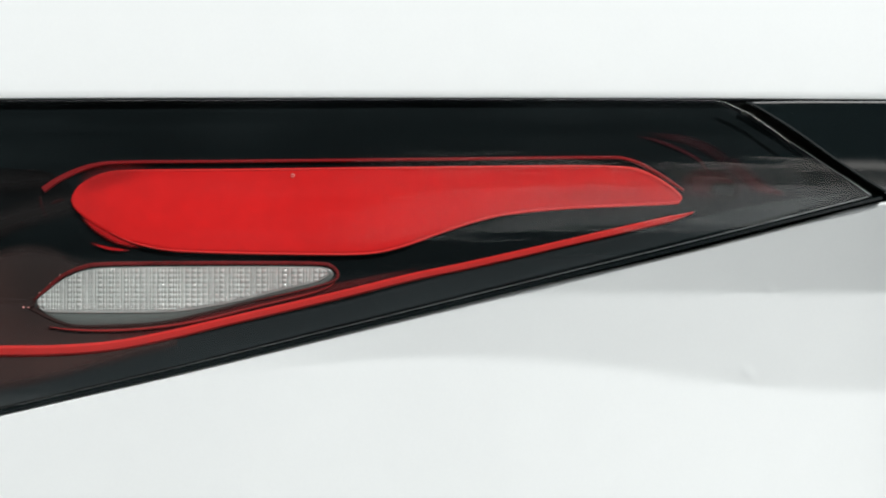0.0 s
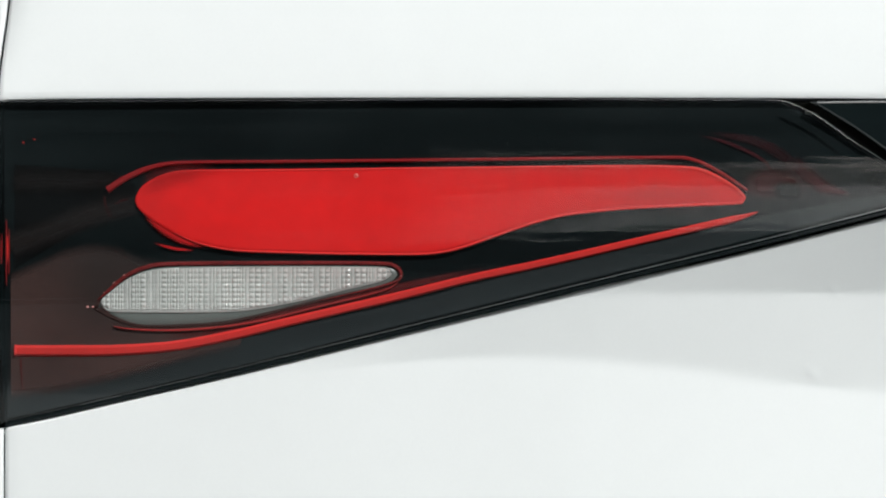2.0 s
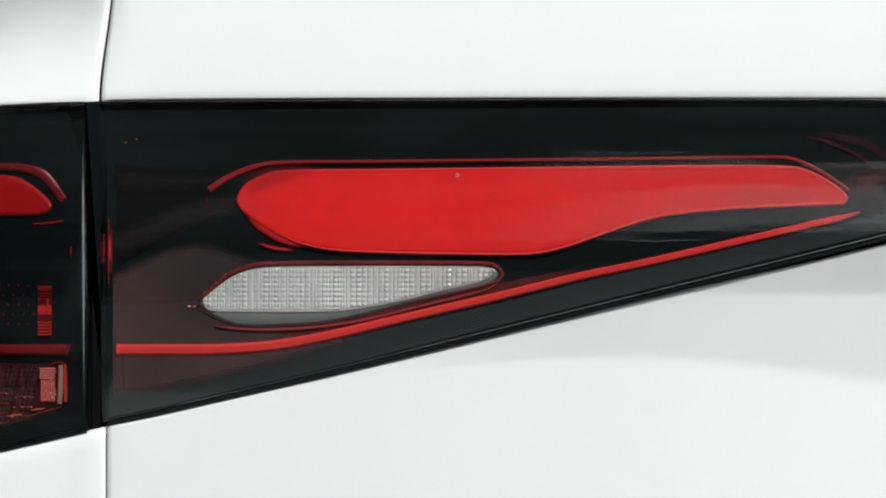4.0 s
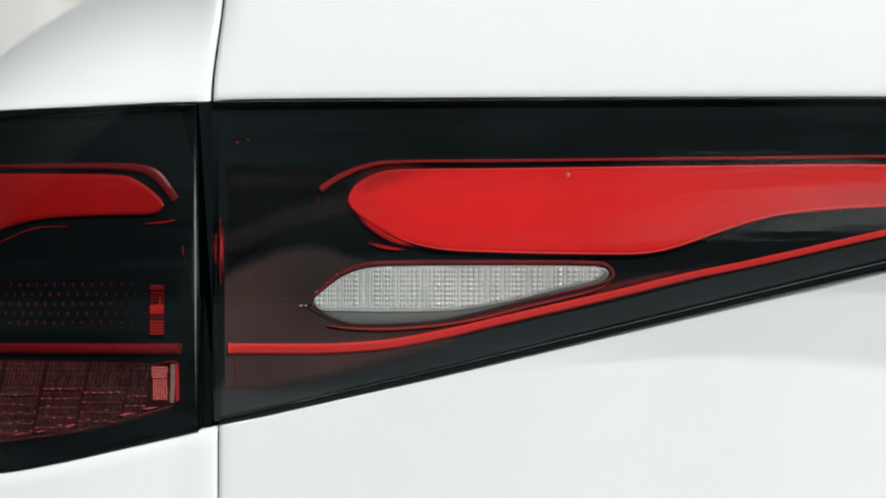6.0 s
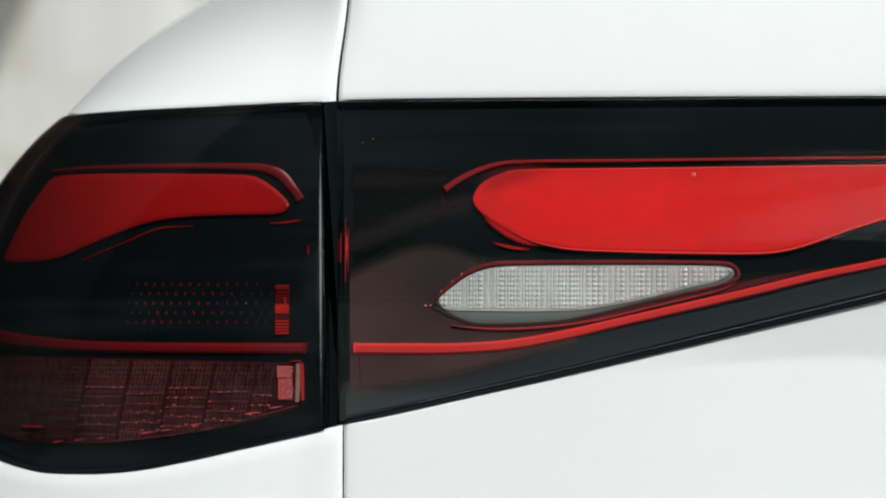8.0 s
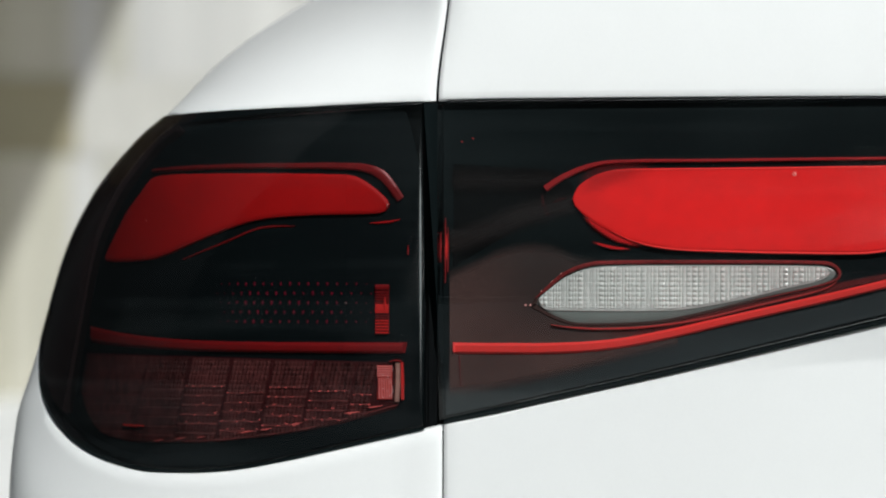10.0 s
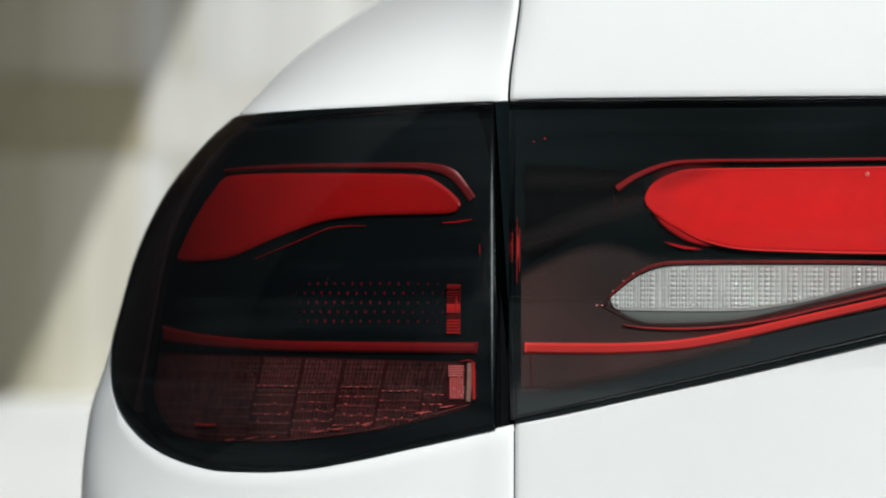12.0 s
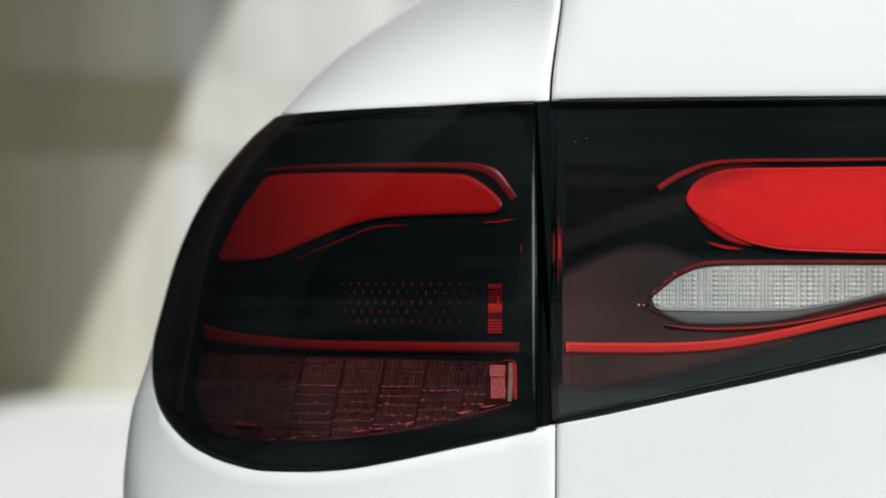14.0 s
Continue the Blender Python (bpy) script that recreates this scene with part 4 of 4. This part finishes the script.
O_PANEL = loop([(-246.7, -3.4), (-242.3, 5), (-235.7, 15.8), (-227.6, 24.3), (-221.6, 30.3), (-207.3, 31.6), (-168.9, 31.1), (-139.1, 30.3), (-113.3, 29.4), (-105.8, 28.3), (-98.6, 24.1),
                (-93.4, 19.6), (-91.9, 16.9), (-93.7, 14.4), (-98.3, 13.4), (-124.9, 13), (-143, 12.1), (-153.8, 10.5), (-165.1, 7.6), (-180, 3.1), (-196.1, -1.9), (-206.9, -4.2), (-228, -5.2), (-243, -4.9)])
opc = columns(O_PANEL, 110)
part("panel_frame", slab(bmesh.new(), opc, [(0, 0.0074), (0, 0.0056), (0.0002, 0.0053), (0.0008, 0.0053)], 6), RED_EDGE, outer, "darker red frame of the light panel")
# highlight at the panel's end, drawn as a pink bead
part("panel_bead", ribbon(bmesh.new(), [(-92.6, 16.2), (-92.3, 16.9), (-92.7, 17.6)], (0.2, 0.6, 0.2), 0.0042, 0.0006, steps=8), PINK, outer)
part("light_panel", slab(bmesh.new(), opc, [(0.0001, 0.0060), (0.0001, 0.0052), (0.0010, 0.0047)], 16), SHADED_RED, outer, "smooth red light panel, its lower light put into a darker colour")
part("light_strip", ribbon(bmesh.new(), [(-224.3, 34.0), (-200.2, 34.3), (-169.8, 34.1), (-139.6, 33.5), (-113.5, 32.8), (-102.0, 31.7), (-94.4, 28.2), (-87.2, 19.1)], (1.4, 1.8, 2.0, 2.3, 3.0, 3.9, 3.2), 0.005), DEEP_STRIP, outer)
part("trim_line", ribbon(bmesh.new(), [(-188.2, -4.4), (-165.4, 2.7), (-148.7, 8.1), (-132.8, 8.8)], (0.5, 1.0, 1.0, 0.4), 0.006, steps=40), STRIP_RED, outer)
part("trim_line", ribbon(bmesh.new(), [(-99.7, 9.7), (-92.7, 10.1), (-87.3, 11)], (0.4, 1.0, 0.4), 0.006, steps=20), RED_EDGE, outer)
o_line = loop([(-251.3, -32), (-251.3, -32), (-221.6, -34.9), (-192.3, -36.8), (-162.4, -37.7), (-123.9, -37.9), (-84.1, -37.9), (-84.1, -37.9), (-84.2, -42.2), (-84.2, -42.2), (-123.8, -42.2),
               (-162.3, -42), (-191.9, -41.4), (-220.7, -40.3), (-249.1, -38.8), (-249.1, -38.8)])
part("light_guide", slab(bmesh.new(), columns(o_line, 70), [(0, 0.0074), (0, 0.0058), (0.0008, 0.005), (0.0014, 0.0048)], 4), GUIDE_RED, outer, "long red light guide between the fields")

shroud = loop([(-256, -68), (-262, -40), (-258, -8), (-247, 22), (-232, 42), (-216, 52.5), (-290, 52.5), (-345, 49.5), (-385, 34), (-398, 5), (-373, -19), (-320, -37), (-288, -55)])
part("shroud", slab(bmesh.new(), columns(shroud, 50), [(0, 0.0074), (0.0002, 0.0030), (0.0012, 0.0014)], 14), SHROUD, outer, "black shroud inside the lens at the corner")

# graded film inside the lens, densest at the corner; stands in for shade
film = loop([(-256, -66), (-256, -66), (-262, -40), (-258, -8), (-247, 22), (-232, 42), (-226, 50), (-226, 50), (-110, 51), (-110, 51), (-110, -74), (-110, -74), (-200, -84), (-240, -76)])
part("smoke_film", slab(bmesh.new(), columns(film, 60), [(0, 0.0038), (0.0002, 0.0036)], 12), SHADE_FILM, outer, "graded film inside the lens, darkening the corner in place of shade")

# dotted reflector field
bm = bmesh.new()
rnd = random.Random(17)
for j in range(5):
    for i in range(-1, 20):
        u = -0.1705 + 0.00405 * i + (0.0020 if j % 2 else 0) + 0.00003 * i * (i - 6) * 0.1
        z = -0.0146 - 0.00378 * j
        if u > -0.0985:
            continue
        r = rnd.uniform(0.00056, 0.00082) * smooth(-0.177, -0.150, u) * (0.5 + 0.5 * smooth(-0.100, -0.125, u))
        if r < 1.5e-4:
            continue
        ring = [bm.verts.new(on(u + r * math.cos(a) * 0.8, z + r * 1.25 * math.sin(a), 0.0066)) for a in [math.tau * k / 8 for k in range(8)]]
        tip = bm.verts.new(on(u, z - 0.3 * r, 0.0058))
        for k in range(8):
            bm.faces.new((ring[k], ring[(k + 1) % 8], tip))
tagged(part("reflector_dots", bm, DOT_RED, outer, "rows of tiny red reflector dots"), kind="stuff")
# ribbed red block
part("rib_block", slab(bmesh.new(), [(-0.0972 + 0.0057 * k / 6, -0.0345, -0.0147) for k in range(7)], [(0, 0.0070), (0.0001, 0.0060), (0.0003, 0.0058)], 6), STRIP_DARK, outer, "dark red base of the ribbed block")
for z, h, m in ((-15.8, 2.0, GUIDE_RED), *[(-17.9 - 1.05 * k, 0.62, GUIDE_RED) for k in range(5)], (-24.4, 3.6, RED_STRIP), *[(-27.2 - 0.9 * k, 0.4, GUIDE_RED) for k in range(2)], *[(-29.2 - 1.2 * k, 0.72, RED_STRIP) for k in range(5)]):
    part("rib", ribbon(bmesh.new(), [(-97.1, z), (-94.4, z), (-91.6, z)], (h, h), 0.005, 0.0008, steps=4), m, outer)
part("rib_spot", ribbon(bmesh.new(), [(-93.2, -19.5), (-93.1, -23), (-93.2, -26)], (0.4, 0.9, 0.4), 0.0046, 0.0006, steps=10), RED_STRIP, outer)

# indicator field: slanted prism tiles
ind_top = spline([(-252.1, -42.9), (-162.8, -44.1), (-124.1, -45), (-87, -46)], 0.001)
ind_low = spline([(-252.5, -59.2), (-243.8, -68.4), (-231.2, -76.5), (-206.8, -79.5), (-178.6, -79.3), (-148.8, -76.7), (-124, -73.2), (-100.3, -67.7), (-87.1, -63.7)], 0.001)
LEAN = 0.2
tops = [-0.2500, -0.2290, -0.2045, -0.1800, -0.1590, -0.1400, -0.1218, -0.1038, -0.0950]
firsts = [-0.0560, -0.0560, -0.0570, -0.0557, -0.0582, -0.0558, -0.0572, -0.0586]
rnd = random.Random(3)
glints = []
for a, b, first in zip(tops, tops[1:], firsts):
    bm = bmesh.new()
    width = b - a - 0.0011
    nu, grid = int(width / 0.00030), {}
    rough = [[rnd.uniform(0.15, 1.3) for j in range(60)] for i in range(30)]
    sway = [rnd.uniform(0.7, 1.1) for i in range(40)]
    for i in range(nu + 1):
        v = width * i / nu
        for j in range(96):
            z = -0.0440 - 0.00040 * j
            u = a + v + LEAN * (z + 0.045)
            lo, hi = ind_low(u) + 0.0006, ind_top(u) - 0.0006
            if z < lo - 0.0005 or z > hi + 0.0005:
                continue
            z = min(max(z, lo), hi)
            strong = 0.22 + 0.78 * smooth(-0.215, -0.175, u)
            phase = v / 0.00172
            rib = 0.5 - 0.5 * math.cos(math.tau * phase)
            row = (-0.044 - z) / 0.00190
            cut = 1.0 if (row - math.floor(row)) < 0.68 else 0.35
            low = smooth(first + 0.002, first - 0.004, z)
            saw = (first - z) / 0.00385
            ledge = 0.00100 * (1 - (saw - math.floor(saw))) * (low if saw > 0 else 0.0)
            h = 0.00080 * rib * sway[int(phase)] * cut * rough[int(phase)][int(row) % 60] * (1 - 0.45 * low) + ledge
            grid[i, j] = bm.verts.new(on(u, z, 0.0063 - strong * h))
    for i in range(nu):
        for j in range(95):
            q = [grid.get(k) for k in ((i, j), (i, j + 1), (i + 1, j + 1), (i + 1, j))]
            if all(q):
                bm.faces.new(q)
    part("indicator_tile", bm, TILE, outer, sharp=12)
    # the sunlit ledge edges are painted as thin brighter red strips
    for k in range(5):
        z = first - 0.00385 * k - 0.0002
        if a < -0.185:
            continue
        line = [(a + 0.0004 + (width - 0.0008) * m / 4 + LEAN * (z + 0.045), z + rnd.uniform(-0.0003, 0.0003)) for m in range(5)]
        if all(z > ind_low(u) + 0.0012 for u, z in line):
            part("ledge", ribbon(bmesh.new(), [(u * 1000, z * 1000) for u, z in line], [rnd.uniform(0.12, 0.6) for m in range(7)], 0.0052, 0.0006, steps=18), LEDGE_GLINT, outer)
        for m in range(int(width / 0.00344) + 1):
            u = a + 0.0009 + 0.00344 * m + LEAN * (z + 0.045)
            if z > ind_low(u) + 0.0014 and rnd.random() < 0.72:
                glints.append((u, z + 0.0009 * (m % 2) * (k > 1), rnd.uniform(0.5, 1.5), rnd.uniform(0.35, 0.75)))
bm = slab(bmesh.new(), [(-0.2535 + 0.0015 * i, ind_low(-0.2535 + 0.0015 * i), ind_top(-0.2535 + 0.0015 * i)) for i in range(111)], [(0, 0.0074), (0, 0.0066), (0.0005, 0.0064)], 6)
part("indicator_base", bm, DARK_RED, outer, "dark red base of the indicator field")
for k in range(5):
    z = -47.2 - 0.92 * k
    part("pale_rib", ribbon(bmesh.new(), [(-96.3, z - 0.3), (-93.3, z - 0.3), (-90.3, z - 0.3)], (0.62, 0.62), 0.005, steps=4), PINK, outer)
for k in range(6):
    u = -95.4 + 0.98 * k
    part("pale_rib", ribbon(bmesh.new(), [(u - 0.1, -52), (u, -56), (u + 0.1, -60.2)], (0.6, 0.5, 0.62), 0.005, steps=6), PINK, outer)
# sparkles on the ribs, put in as pale beads
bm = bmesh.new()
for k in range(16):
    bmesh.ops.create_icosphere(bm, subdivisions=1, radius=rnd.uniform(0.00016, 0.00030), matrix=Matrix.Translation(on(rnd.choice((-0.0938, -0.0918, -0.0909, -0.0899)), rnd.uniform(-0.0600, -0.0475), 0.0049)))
tagged(part("rib_sparks", bm, BEAD, outer, "sparkles on the pale ribs, painted as small pale beads", weld=False), kind="stuff")
part("rib_backing", slab(bmesh.new(), [(-0.0963 + 0.0062 * k / 6, -0.0608, -0.0470) for k in range(7)], [(0, 0.0068), (0.0001, 0.0060), (0.0003, 0.0058)], 6), RED_STRIP, outer, "red backing behind the pale ribs")
part("edge_prism", ribbon(bmesh.new(), [(-87.9, -46.0), (-87.9, -54), (-88.3, -61.4)], (2.2, 2.4, 2.0), 0.0048, 0.003, steps=10), OLIVE_PRISM, outer, "olive-grey clear edge of the indicator")
part("edge_prism", ribbon(bmesh.new(), [(-86.2, -45.8), (-86.0, -53), (-85.9, -60.6)], (1.0, 1.4, 1.1), 0.0046, 0.003, steps=10), LIP, outer)
part("edge_prism", ribbon(bmesh.new(), [(-91.5, -45.6), (-88.8, -45.0), (-86.3, -45.4)], (0.3, 0.7, 0.5), 0.0046, 0.002, steps=10), STRIP_RED, outer)
part("trim_line", ribbon(bmesh.new(), [(-192.9, -78.6), (-161.4, -77.2), (-126.2, -72.4), (-87.7, -62.7)], (0.3, 0.5, 0.4, 0.5), 0.0058, steps=50), LEDGE_GLINT, outer)
# glints along the field's lower edge, drawn as bright red bars
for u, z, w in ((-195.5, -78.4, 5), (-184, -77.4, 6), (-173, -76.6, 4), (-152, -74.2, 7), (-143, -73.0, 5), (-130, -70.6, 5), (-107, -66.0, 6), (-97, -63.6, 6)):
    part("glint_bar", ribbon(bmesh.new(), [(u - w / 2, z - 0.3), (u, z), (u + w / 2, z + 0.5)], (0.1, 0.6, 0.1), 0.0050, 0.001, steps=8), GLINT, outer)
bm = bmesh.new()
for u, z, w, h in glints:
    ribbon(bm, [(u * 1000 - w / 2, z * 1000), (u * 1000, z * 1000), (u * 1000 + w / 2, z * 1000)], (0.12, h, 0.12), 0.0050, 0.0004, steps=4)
tagged(part("glints", bm, GLINT, outer, "glints along the ledges, painted as small bright red marks", weld=False), kind="stuff")
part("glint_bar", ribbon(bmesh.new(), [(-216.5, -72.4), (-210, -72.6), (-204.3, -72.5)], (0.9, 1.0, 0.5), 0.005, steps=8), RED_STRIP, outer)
part("light_rib", ribbon(bmesh.new(), [(-84.0, -3), (-84.0, -1), (-84.0, 1)], (0.15, 0.6, 0.15), 0.0055, steps=10), RED_EDGE, outer)

# fine dust on the two lenses
rnd = random.Random(11)
bm = bmesh.new()
for k in range(40):
    u = rnd.uniform(-0.25, 0.27)
    lo, hi = (-0.06, 0.05) if u < -0.08 else (low_gate(u) + 0.006, 0.054)
    if -0.085 < u < -0.06:
        continue
    z, r = rnd.uniform(lo, hi), rnd.uniform(0.00005, 0.00012)
    ring = [bm.verts.new(on(u + r * math.cos(a), z + r * rnd.uniform(0.6, 1.2) * math.sin(a), -0.0001)) for a in [math.tau * i / 5 for i in range(5)]]
    tip = bm.verts.new(on(u, z, -0.0002))
    for i in range(5):
        bm.faces.new((ring[i], ring[(i + 1) % 5], tip))
tagged(part("dust", bm, DUST, car, "fine pale dust specks on the lenses"), kind="stuff")

# the car's other pair of lamps
for lamp in (inner, outer):
    copy_thing(lamp, MIRROR)
